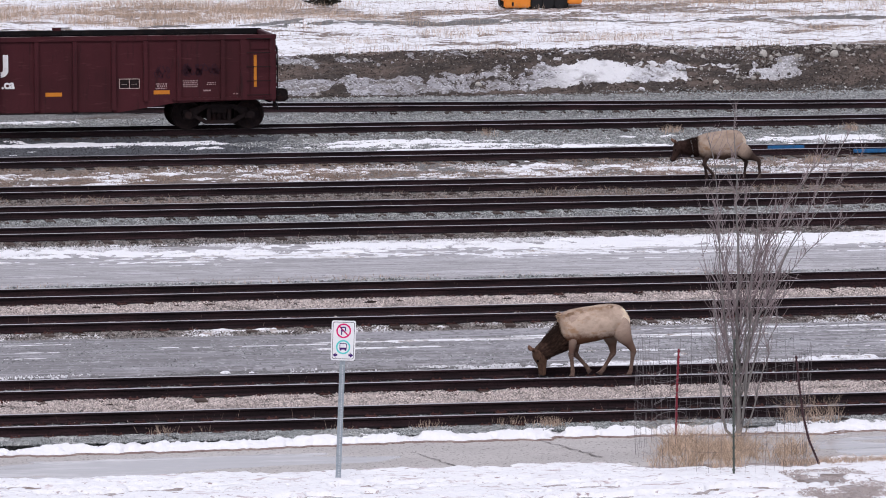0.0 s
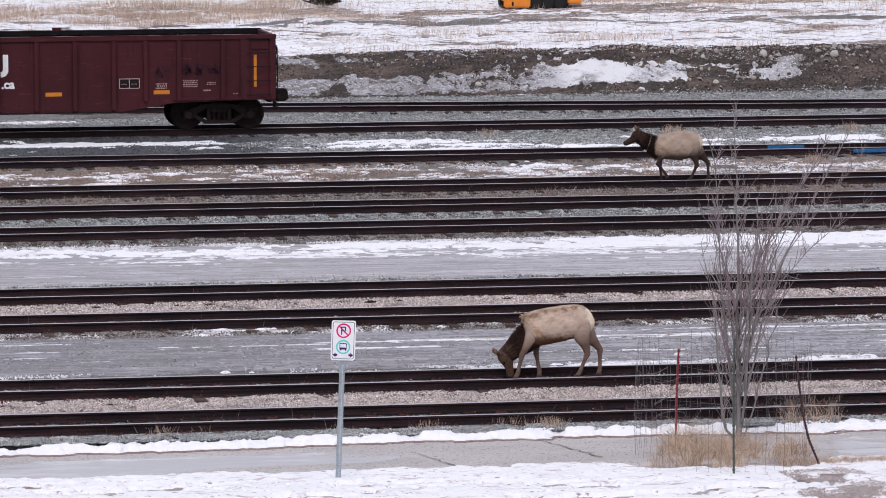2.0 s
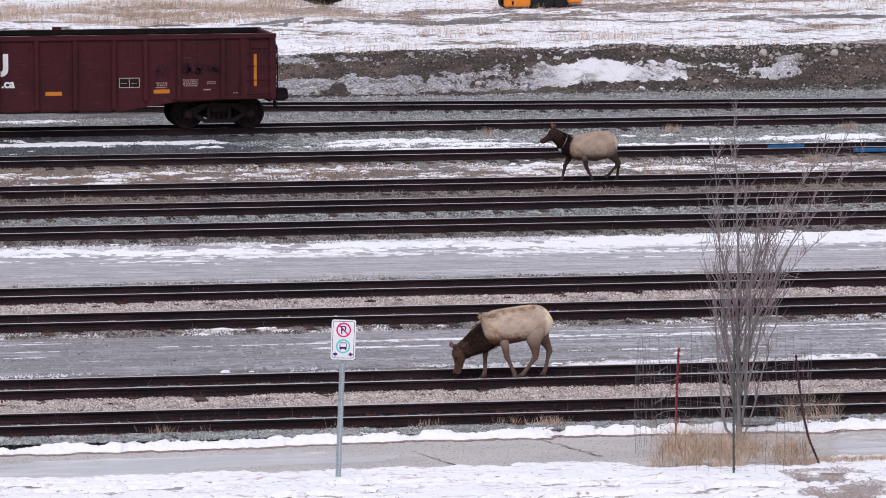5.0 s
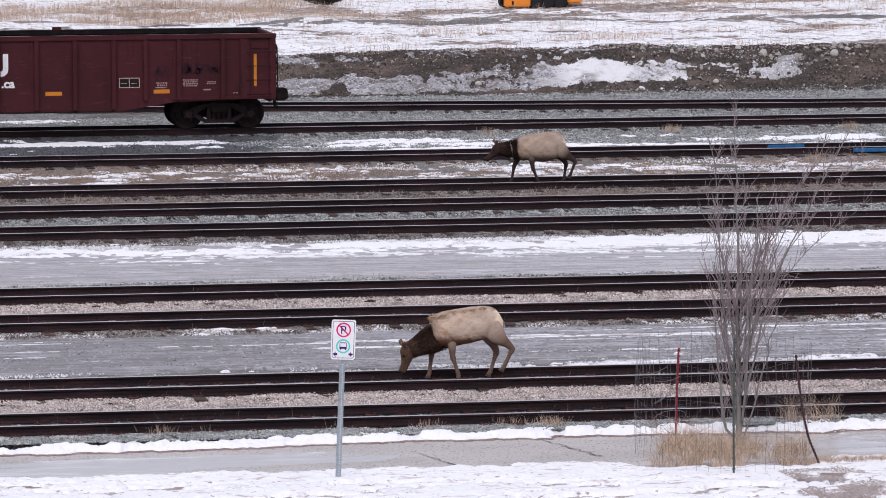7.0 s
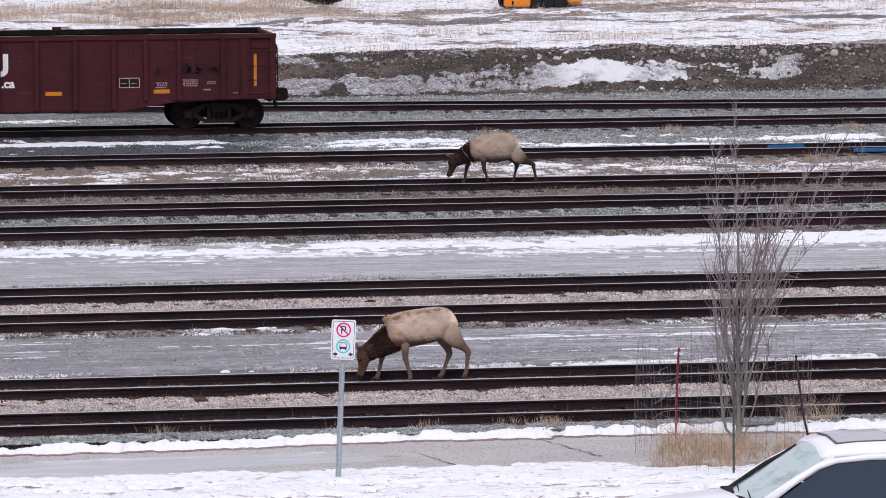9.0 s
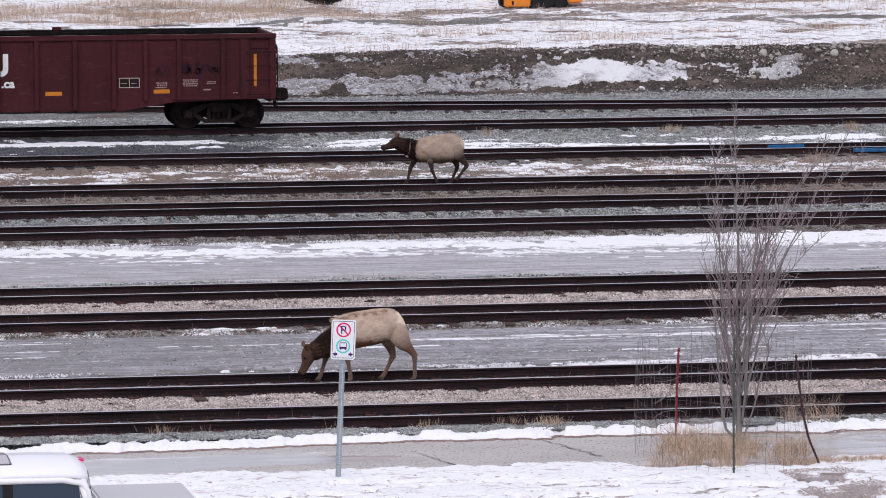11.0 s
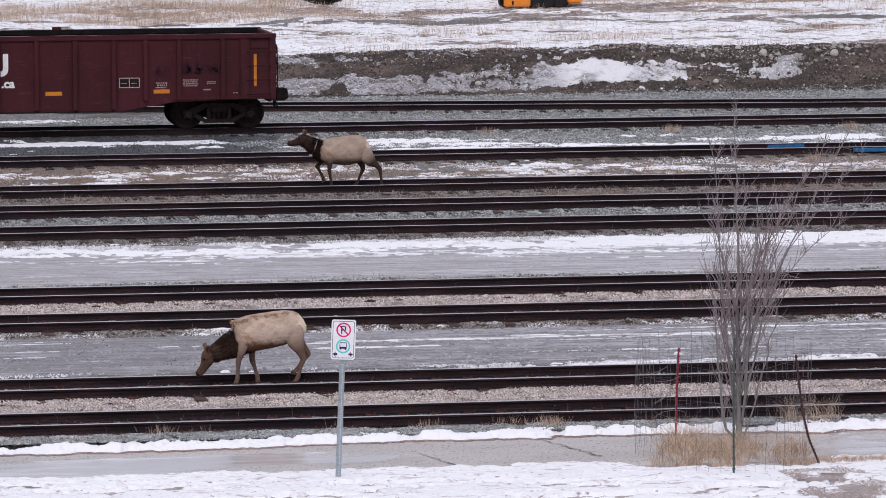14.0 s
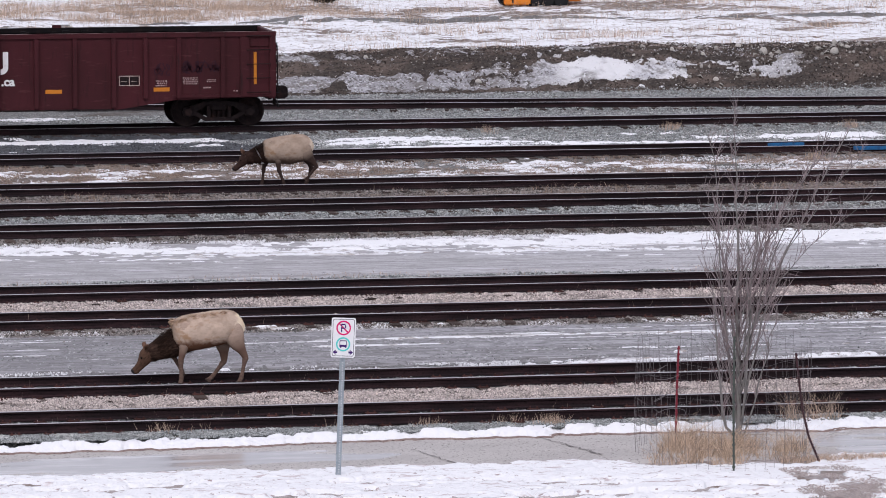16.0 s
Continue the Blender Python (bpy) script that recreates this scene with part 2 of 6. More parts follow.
def disc_y(bm, x, y0, y1, z, profile, sides=28):
    """A turned body about an axis along y: profile rows of (share of the way from y0 to y1, radius)."""
    rings = []
    for s, r in profile:
        y = y0 + (y1 - y0) * s
        rings.append([bm.verts.new((x + r * math.cos(t), y, z + r * math.sin(t))) for t in [2 * math.pi * k / sides for k in range(sides)]])
    for a, b in zip(rings, rings[1:]):
        for k in range(sides):
            bm.faces.new((a[k], a[(k + 1) % sides], b[(k + 1) % sides], b[k]))
    bm.faces.new(rings[0])
    bm.faces.new(rings[-1])
    return bm


def prism(bm, outline, y0, y1):
    """An outline of (x, z), pushed from y0 to y1."""
    a = [bm.verts.new((x, y0, z)) for x, z in outline]
    b = [bm.verts.new((x, y1, z)) for x, z in outline]
    bm.faces.new(a)
    bm.faces.new(b)
    for i in range(len(a)):
        j = (i + 1) % len(a)
        bm.faces.new((a[i], a[j], b[j], b[i]))
    return bm


def empty(name, x, y, z, *tags, rz=0):
    ob = new(name)
    ob.empty_display_size = 0.2
    ob.matrix_basis = pose(x, y, z, 0, 0, rz)
    return tagged(ob, *tags)


# ---- ground ----
def track_ten(x):
    return 151.63 - 0.115 * (x - 24.3)


def ground_z(x, y):
    z = np.full_like(y, GROUND)
    for c in TRACKS:
        z = z + 0.075 * ramp(1.75 - np.abs(y - c), 0, 0.55)
    z = z + 0.075 * ramp(1.75 - np.abs(y - track_ten(x) - 0.75), 0, 0.55)
    for c in (TRACKS[1], TRACKS[6]):
        z = z + 0.02 * ramp(0.72 - np.abs(y - c), 0, 0.12)
    z = z - 0.05 * ramp(y, 83.2, 82.6)
    toe = 158.6 - 0.06 * (x - 29) + 0.8 * (fbm(x * 0.3, y * 0, 5) - 0.5)
    rise = ramp(y, toe, toe + 3.0)
    z = z + rise * (1.12 + 0.35 * (fbm(x * 0.25, y * 0.3, 3) - 0.5)) + rise * 0.01 * np.clip(y - 162, 0, 60)
    rough = np.where(rise > 0.02, np.where(rise < 0.98, 0.30, 0.12), 0.05)
    z = z + rough * (fbm(x * 1.6, y * 1.6, 7) - 0.5) + 0.05 * (fbm(x * 6, y * 4, 9, 3) - 0.5)
    return z


def view_grid(y0, y1, dy, cols, spread=0.0985, margin=1.2, far=False):
    ys = np.arange(y0, y1 + dy / 2, dy)
    us = np.linspace(-1, 1, cols)
    if far:
        ys = np.concatenate([[-600, -100, 0, 30, 50], ys, [235, 300, 500, 1200, 3500]])
        us = np.concatenate([[-80, -12, -3, -1.4], us, [1.4, 3, 12, 80]])
    Y, U = np.meshgrid(ys, us, indexing="ij")
    X = Y * TAN + U * (np.clip(np.abs(Y), 60, 260) * spread + margin)
    n, m = X.shape
    k = np.arange(n * m).reshape(n, m)
    faces = np.stack([k[:-1, :-1], k[:-1, 1:], k[1:, 1:], k[1:, :-1]], -1).reshape(-1, 4)
    return X, Y, faces


def centre_of(faces, *arrays):
    return [a.ravel()[faces].mean(1) for a in arrays]


X, Y, F = view_grid(61, 216, 0.22, 300, far=True)
Z = ground_z(X, Y)
fx, fy = centre_of(F, X, Y)
wob = (fbm(fx * 0.7, fy * 0.7, 21) - 0.5)
toe = 158.6 - 0.06 * (fx - 29)
kind = np.zeros(len(F), int)
kind[(fy > 128) & (fy + wob * 2 < 133.6) & (wob > -0.02)] = 2
kind[(fy > 122.6) & (fy < 125.2) & (wob > -0.02)] = 2
kind[(fy > toe - 0.5 + wob * 3) & (fy < toe + 3.6)] = 1
kind[(fy > toe + 3.4 + wob * 2)] = 2
kind[(fy > 174.5 + wob * 2) & (fy < 177 + wob * 3)] = 0
kind[(fy < 83)] = 3
kind[(fy > 122.2) & (fy < 125.4)] = 5
kind[(fy > 127.6) & (fy < 133.8) & (fx + wob * 8 < 20.5)] = 5
kind[(fy > 136.2) & (fy < 143.6) & (fx + wob * 5 < 20.8)] = 4
ground = tagged(raw("ground", np.stack([X, Y, Z], -1).reshape(-1, 3), F, [GRAVEL, DIRT, TURF, GRIT, WET_GRAVEL, BROWN_TURF], indices=kind), "grey gravel, dark earth and dry turf of a rail yard", "ground", kind="structure")


def strip(name, y0, y1, lift, mat, label, category, waves=0.25, wet=None, dy=0.2):
    Xs, Ys, Fs = view_grid(y0 - waves, y1 + waves, dy, 260, margin=4)
    low = y0 + waves * 2 * (fbm(Xs * 0.6, Ys * 0, 31) - 0.5)
    high = y1 + waves * 2 * (fbm(Xs * 0.6, Ys * 0, 37) - 0.5)
    edge = np.minimum(Ys - low, high - Ys)
    Zs = lift - 0.10 * ramp(edge, 0.1, -0.25) + 0.012 * (fbm(Xs * 0.4, Ys * 3, 41) - 0.5)
    idx = None
    mats = [mat]
    if wet:
        cx, cy = centre_of(Fs, Xs, Ys)
        idx = wet(cx, cy).astype(int)
        mats = [mat, WET]
    return tagged(raw(name, np.stack([Xs, Ys, Zs], -1).reshape(-1, 3), Fs, mats, smooth=True, indices=idx), label, category, kind="structure")


strip("service_road", 92.3, 97.5, GROUND + 0.05, ROAD, "wet grey packed-gravel service road with snow streaks", "road")
strip("service_road", 106.9, 114.2, GROUND + 0.05, PALE_ROAD, "pale grey packed-gravel road between the tracks", "road")
strip("road", 62.0, 73.4, GROUND + 0.005, ASPHALT, "wet grey asphalt street", "road", dy=0.5)
strip("pavement", 79.6, 82.75, GROUND + 0.0, ASPHALT, "worn grey asphalt path with wet patches", "path", waves=0.06,
      wet=lambda x, y: (fbm(x * 0.3, y * 0.9, 51) + 0.34 * ramp(15.0 - x, 0, 5) + 0.30 * ramp(x, 20.9, 21.6) - 0.26 * np.abs(y - 80.6)) > 0.53, dy=0.05)


# ---- snow: heaps that dip below the ground where it is bare ----
def snow(name, y0, y1, dy, cover, height, label, mat=SNOW, cols=420, base=None, margin=1.0):
    Xs, Ys, Fs = view_grid(y0, y1, dy, cols, margin=margin)
    c = cover(Xs, Ys)
    under = ground_z(Xs, Ys) if base is None else base(Xs, Ys)
    Zs = under + np.clip(c, -0.6, 1.0) * height
    keep = (c.ravel()[Fs].max(1) > -0.05)
    return tagged(raw(name, np.stack([Xs, Ys, Zs], -1).reshape(-1, 3), Fs[keep], mat, smooth=True), label, "snow", kind="stuff")


def ends(y, a, b, soft):
    return ramp(y, a, a + soft) * ramp(b - y, 0, soft)


def fore_cover(x, y):
    edge = 80.0 + 0.5 * (fbm(x * 0.45, y * 0, 61) - 0.5) + 0.25 * (fbm(x * 2, y * 0, 62) - 0.5)
    edge = edge - 0.95 * ramp(x, 17.2, 17.9) * ramp(21.2 - x, 0, 1.0)
    holes = 0.72 * ramp(fbm(x * 0.9, y * 2.2, 63) + 0.22 * (fbm(x * 6, y * 9, 66) - 0.5), 0.475, 0.56) * ramp(80.1 - np.hypot(x, y), 0, 0.8)
    bare = 1.7 * ramp(x, 19.65, 20.15) * ramp(21.2 - x, 0, 0.9) * ramp(78.5 - y, 0.0, 0.4) * ramp(fbm(x * 1.5, y * 1.8, 64) + 0.45 * (fbm(x * 7, y * 7, 67) - 0.5), 0.36, 0.50)
    return np.minimum((edge - y) * 2.2, 0.55 + 0.5 * (fbm(x * 1.1, y * 1.3, 65) - 0.5)) - holes - bare


def bank_cover(x, y):
    mid = 82.90 + 0.25 * (fbm(x * 0.5, y * 0, 71) - 0.5) - 0.35 * ramp(15.5 - x, 0, 7)
    wide = 0.36 + 0.35 * (fbm(x * 0.9, y * 0, 72) - 0.5) + 0.35 * (fbm(x * 4, y * 0, 76) - 0.5) + 0.28 * ramp(0.8 - np.abs(x - 21.5), 0, 0.7)
    gap = 0.45 * ramp(0.25 - np.abs(x - 17.2), 0, 0.25)
    return (1 - ((y - mid) / wide) ** 2) * (0.7 + 0.6 * fbm(x * 1.7, y * 1.5, 73)) - 0.75 * fbm(x * 4, y * 4, 74) - 0.5 * (fbm(x * 11, y * 11, 77) - 0.5) - gap + 0.14


snow("snow_cover", 73.6, 80.8, 0.06, fore_cover, 0.12, "bright white wet snow on the verge, with dirty spots", mat=VERGE_SNOW, cols=640)
tagged(snow("earth_edge", 81.9, 83.4, 0.04, lambda x, y: np.minimum(bank_cover(x, y + 0.12), 0.3) + 0.10, 0.05, "", mat=MUD, base=lambda x, y: np.full_like(y, GROUND - 0.008), cols=700), "muddy brown edge of the path below the snow bank", "mud", kind="stuff")
snow("snow_bank", 82.0, 84.3, 0.04, bank_cover, 0.165, "low lumpy ploughed snow bank along the path", base=lambda x, y: np.full_like(y, GROUND - 0.02), cols=900)


def patchy(level, sx, sy, seed, lo, hi, soft=0.5, tilt=None, grit=0.42):
    def cover(x, y):
        v = fbm(x * sx, y * sy, seed, 5) - level + grit * (fbm(x * 4.5, y * 3.2, seed + 9, 4) - 0.5)
        if tilt:
            v = v + tilt(x, y)
        return v * 6 - 2.0 * (1 - ends(y, lo, hi, soft))
    return cover


ROADZ = lambda x, y: np.full_like(y, GROUND + 0.055)
snow("snow_strip", 91.0, 92.9, 0.05, patchy(0.71, 0.7, 2.2, 81, 90.95, 92.1, 0.3, lambda x, y: 0.15 * ramp(x, 17.2, 20.5) - 0.06 * ramp(y, 91.9, 91.3) - 0.14 * ramp(15.5 - x, 0, 3) - 0.18 * ramp(fbm(x * 9, y * 7, 153), 0.5, 0.62), grit=0.72), 0.035, "thin broken snow strip at the road's edge", mat=THIN_SNOW, base=ROADZ)
snow("snow_strip", 92.9, 97.6, 0.05, patchy(0.80, 0.3, 6.0, 83, 93, 97.5, 0.3, lambda x, y: 0.045 * ramp(x, 16, 21) + 0.20 * ramp(0.14 - np.abs(y - 95.9), 0, 0.1) * ramp(x, 14.5, 18) + 0.15 * ramp(0.10 - np.abs(y - 96.7), 0, 0.1) * ramp(x, 14, 18), grit=0.25), 0.010, "thin icy snow streaks in the wheel tracks of the road", mat=THIN_SNOW, base=ROADZ)
snow("snow_strip", 97.1, 98.2, 0.05, patchy(0.66, 0.9, 1.8, 85, 97.1, 98.1, 0.3, lambda x, y: -0.15 * ramp(fbm(x * 7, y * 5, 167), 0.5, 0.62) + 0.14 * ramp(0.9 - np.abs(x - 19.8), 0, 0.7)), 0.05, "small broken snow lumps beside the track", mat=THIN_SNOW)
snow("snow_strip", 107.2, 113.4, 0.07, patchy(0.83, 0.2, 4.0, 87, 107.3, 113.4, 0.3, grit=0.3), 0.012, "thin icy streaks on the packed road", mat=THIN_SNOW, base=ROADZ)
snow("snow_strip", 111.2, 114.6, 0.06, patchy(0.355, 0.45, 1.5, 89, 111.6, 114.3, 0.6, lambda x, y: -0.22 * ramp(fbm(x * 4, y * 2.4, 155), 0.62, 0.70) - 0.12 * ramp(fbm(x * 12, y * 6, 157), 0.52, 0.62) - 0.10 * ramp(20 - x, 0, 5) - 0.10 * ramp(112.8 - y, 0, 0.8), grit=0.7), 0.035, "white snow band with small bare spots beside the track", base=ROADZ)
snow("snow_strip", 109.8, 112.6, 0.06, patchy(0.60, 0.5, 2.5, 107, 110.2, 112.4, 0.6, lambda x, y: 0.08 * ramp(y, 111, 112) - 0.06 * ramp(20 - x, 0, 5), grit=0.7), 0.012, "thin worn snow at the road's edge", mat=THIN_SNOW, base=ROADZ)
snow("snow_patch", 127.4, 134.0, 0.08, patchy(0.565, 1.3, 1.9, 91, 127.5, 133.6, 0.4, lambda x, y: 0.05 * (fbm(x * 0.3, y * 0.3, 151) - 0.5) * 4 - 0.09 * ramp(22 - x, 0, 4) + 0.16 * ramp(0.5 - np.abs(y - 127.9), 0, 0.4) * ramp(x, 18, 26), grit=0.6), 0.035, "thin broken snow among dry grass between tracks", mat=THIN_SNOW)
snow("snow_patch", 136.3, 143.4, 0.08, patchy(0.565, 0.32, 1.5, 93, 136.6, 142.6, 0.9, lambda x, y: -0.13 * ramp(23.5 - x, 0, 2) - 0.06 * ramp(x, 31, 35) + 0.06 * ramp(0.9 - np.abs(y - 140.4), 0, 0.8) + 0.10 * ramp(20.5 - x, 0, 2) * ramp(0.7 - np.abs(y - 140.2), 0, 0.5) + 0.10 * ramp(x, 21.5, 24) * ramp(0.8 - np.abs(y - 138.6), 0, 0.5)), 0.05, "streaks of old snow on gravel between tracks")
def stretch_stain(m, x0, x1, x2, x3, tone, strength=1.0):
    """A stain along x, full from x1 to x2 and broken by a noise: fresh snow on the bank, wet stretches of the roads."""
    n, l = m.node_tree.nodes, m.node_tree.links
    b = n["Principled BSDF"]
    src = b.inputs["Base Color"].links[0].from_socket
    tc, xyz, nz, mx = n.new("ShaderNodeTexCoord"), n.new("ShaderNodeSeparateXYZ"), n.new("ShaderNodeTexNoise"), n.new("ShaderNodeMixRGB")
    nz.inputs["Scale"].default_value, nz.inputs["Detail"].default_value = 1.1, 6.0
    l.new(tc.outputs["Object"], xyz.inputs[0])
    l.new(tc.outputs["Object"], nz.inputs["Vector"])
    grain = n.new("ShaderNodeMapRange")
    grain.inputs["From Min"].default_value, grain.inputs["From Max"].default_value = 0.36, 0.52
    grain.inputs["To Max"].default_value = strength
    l.new(nz.outputs["Fac"], grain.inputs["Value"])
    fac = grain.outputs[0]
    for a, c in ((x0, x1), (x3, x2)):
        mr, mul = n.new("ShaderNodeMapRange"), n.new("ShaderNodeMath")
        mul.operation = "MULTIPLY"
        mr.inputs["From Min"].default_value, mr.inputs["From Max"].default_value = a, c
        l.new(xyz.outputs["X"], mr.inputs["Value"])
        l.new(mr.outputs[0], mul.inputs[0])
        l.new(fac, mul.inputs[1])
        fac = mul.outputs[0]
    mx.inputs[2].default_value = (*tone, 1)
    l.new(fac, mx.inputs[0])
    l.new(src, mx.inputs[1])
    l.new(mx.outputs[0], b.inputs["Base Color"])


stretch_stain(PALE_ROAD, -60.0, -50.0, 14.0, 25.0, (0.27, 0.26, 0.265), 0.45)
stretch_stain(ROAD, -60.0, -50.0, 11.0, 20.0, (0.15, 0.14, 0.145), 0.4)
stretch_stain(DIRTY_SNOW, 32.2, 33.6, 37.2, 41.5, (0.72, 0.72, 0.745))
snow("snow_patch", 157.8, 163.0, 0.06, patchy(0.43, 0.5, 1.5, 95, 158.95, 160.4, 0.4, lambda x, y: 0.12 * ramp(x, 22.5, 25) * ramp(38 - x, 0, 3) + 0.05 * ramp(x, 31.5, 33) * ramp(40 - x, 0, 3) - 0.30 * ramp(0.5 - np.abs(x - 26.0), 0, 0.4) - 0.02 * ramp(x, 36, 38) - 0.3 * ramp(x, 41, 42.5) - 0.12 * ramp(fbm(x * 4, y * 5, 159), 0.55, 0.66), grit=0.5), 0.045, "crusted snow on the earth bank, grey and in places fresh white", mat=DIRTY_SNOW, cols=700)


snow("snow_patch", 141.0, 143.3, 0.05, patchy(0.56, 0.5, 2.2, 103, 141.5, 142.9, 0.3, lambda x, y: 0.22 * ramp(19.8 - x, 0, 1.2) - 0.25 * ramp(x, 19.8, 20.6), grit=0.35), 0.035, "long streaks of old snow beside the wagon")
snow("snow_patch", 149.4, 150.9, 0.06, patchy(0.58, 0.5, 2.2, 105, 149.5, 150.9, 0.35, lambda x, y: 0.16 * ramp(16.5 - x, 0, 1.2) - 0.3 * ramp(x, 16.5, 17.2)), 0.035, "thin old snow under the wagon", mat=THIN_SNOW)


def field_cover(x, y):
    v = fbm(x * 0.22, y * 0.50, 99, 6) + 0.55 * (fbm(x * 1.1, y * 1.5, 101, 5) - 0.5) - 0.40
    v = v + 0.10 * ramp(1.3 - np.abs(y - 163.8), 0, 1.0) + 0.30 * ramp(y, 186.0, 188) * ramp(36.0 - x, 0, 3) + 0.30 * ramp(y, 180.5, 183) * ramp(x, 29.5, 31) * ramp(36.5 - x, 0, 2) - 0.10 * ramp(3.0 - np.abs(y - 182), 0, 2.0) * ramp(30 - x, 0, 4) - 0.08 * ramp(1.4 - np.abs(y - 175.6), 0, 1.0)
    return v * 7 - 2 * ramp(162.6 - y, -0.2, 0.6)


snow("snow_field", 161.8, 216, 0.10, field_cover, 0.04, "snow field broken by tufts of dry grass", mat=THIN_SNOW, cols=520)


# cracks across the asphalt path
def crack(x0, y0, x1, y1, width, seed):
    rng = random.Random(seed)
    n = 14
    v = []
    for i in range(n + 1):
        t = i / n
        x, y = x0 + (x1 - x0) * t + rng.uniform(-0.05, 0.05), y0 + (y1 - y0) * t
        w = width * rng.uniform(0.3, 1.0) * (0.4 + t)
        v += [(x - w, y, GROUND + 0.013), (x + w, y, GROUND + 0.013)]
    f = [(2 * i, 2 * i + 1, 2 * i + 3, 2 * i + 2) for i in range(n)]
    tagged(raw("pavement_crack", v, f, CRACK), "dark weathered crack across the asphalt path", "crack", kind="structure")


crack(16.72, 82.6, 17.38, 80.35, 0.032, 1)
crack(14.45, 81.5, 14.9, 79.8, 0.022, 2)


# ---- railway tracks ----
RAIL = [(-0.070, -RAIL_H), (0.070, -RAIL_H), (0.070, -RAIL_H + 0.012), (0.012, -0.125), (0.010, -0.045), (0.036, -0.036), (0.036, -0.006), (0.030, 0), (-0.030, 0), (-0.036, -0.006), (-0.036, -0.036), (-0.010, -0.045), (-0.012, -0.125), (-0.070, -RAIL_H + 0.012)]


def rail_mesh(length):
    xs = np.linspace(-length / 2, length / 2, 41)
    k = len(RAIL)
    v = [(x, a, b) for x in xs for a, b in RAIL]
    f = [(i * k + j, i * k + (j + 1) % k, (i + 1) * k + (j + 1) % k, (i + 1) * k + j) for i in range(len(xs) - 1) for j in range(k)]
    return v, f, [1 if j in (6, 7, 8) else 0 for i in range(len(xs) - 1) for j in range(k)]


RV, RF, RI = rail_mesh(400.0)


def railway_track(yc, angle=0.0, xc=None, plates=False, label="rusty railway track with worn bright rail heads on wooden ties"):
    xc = yc * TAN if xc is None else xc
    track = empty("railway_track", xc, yc, 0, label, "railway track", "tracks of the yard", rz=angle)
    first = raw("rail", RV, RF, [RUST, STEEL], track, indices=RI)
    first.location = (0, -0.75, 0)
    second = new("rail", first.data)
    second.parent, second.location = track, (0, 0.75, 0)
    half = yc * 0.0985 + 1.5
    n = int(half / 0.56)
    first_tie = -n if angle == 0 else -15
    me = plate_mesh = None
    rng = random.Random(int(yc * 10))
    for i in range(first_tie, n + 1):
        if me is None:
            bm = boxes((-0.115, 0.115, -1.3, 1.3, -0.18, 0), bevel=0.012)
            tie = part("tie", bm, TIE, track)
            me = tie.data
        else:
            tie = new("tie", me)
            tie.parent = track
        if plates:
            for side in (-0.75, 0.75):
                if plate_mesh is None:
                    bm = boxes((-0.10, 0.10, -0.17, 0.17, 0.0, 0.018))
                    for px, py in ((-0.06, -0.105), (0.06, -0.105), (-0.06, 0.105), (0.06, 0.105)):
                        box(bm, px - 0.014, px + 0.014, py - 0.016, py + 0.016, 0.018, 0.046)
                    plate = part("tie_plate", bm, PLATE, track)
                    plate_mesh = plate.data
                else:
                    plate = new("tie_plate", plate_mesh)
                    plate.parent = track
                plate.location = (i * 0.56, side, TIE_TOP - 0.006)
        tie.matrix_basis = pose(i * 0.56 + rng.uniform(-0.03, 0.03), rng.uniform(-0.05, 0.05), TIE_TOP - rng.uniform(0.0, 0.012), 0, 0, rng.uniform(-1.2, 1.2))
    return track


for c in TRACKS:
    railway_track(c, plates=c < 105)
railway_track(track_ten(32.5) + 0.75, math.degrees(math.atan(-0.115)), 32.5)


# ---- gondola wagon on the ninth track ----
STENCIL = material("cream_stencil", (0.56, 0.46, 0.42), 0.8, vary=[(30, (0.35, 0.25, 0.24), 0.5, 0.65)])


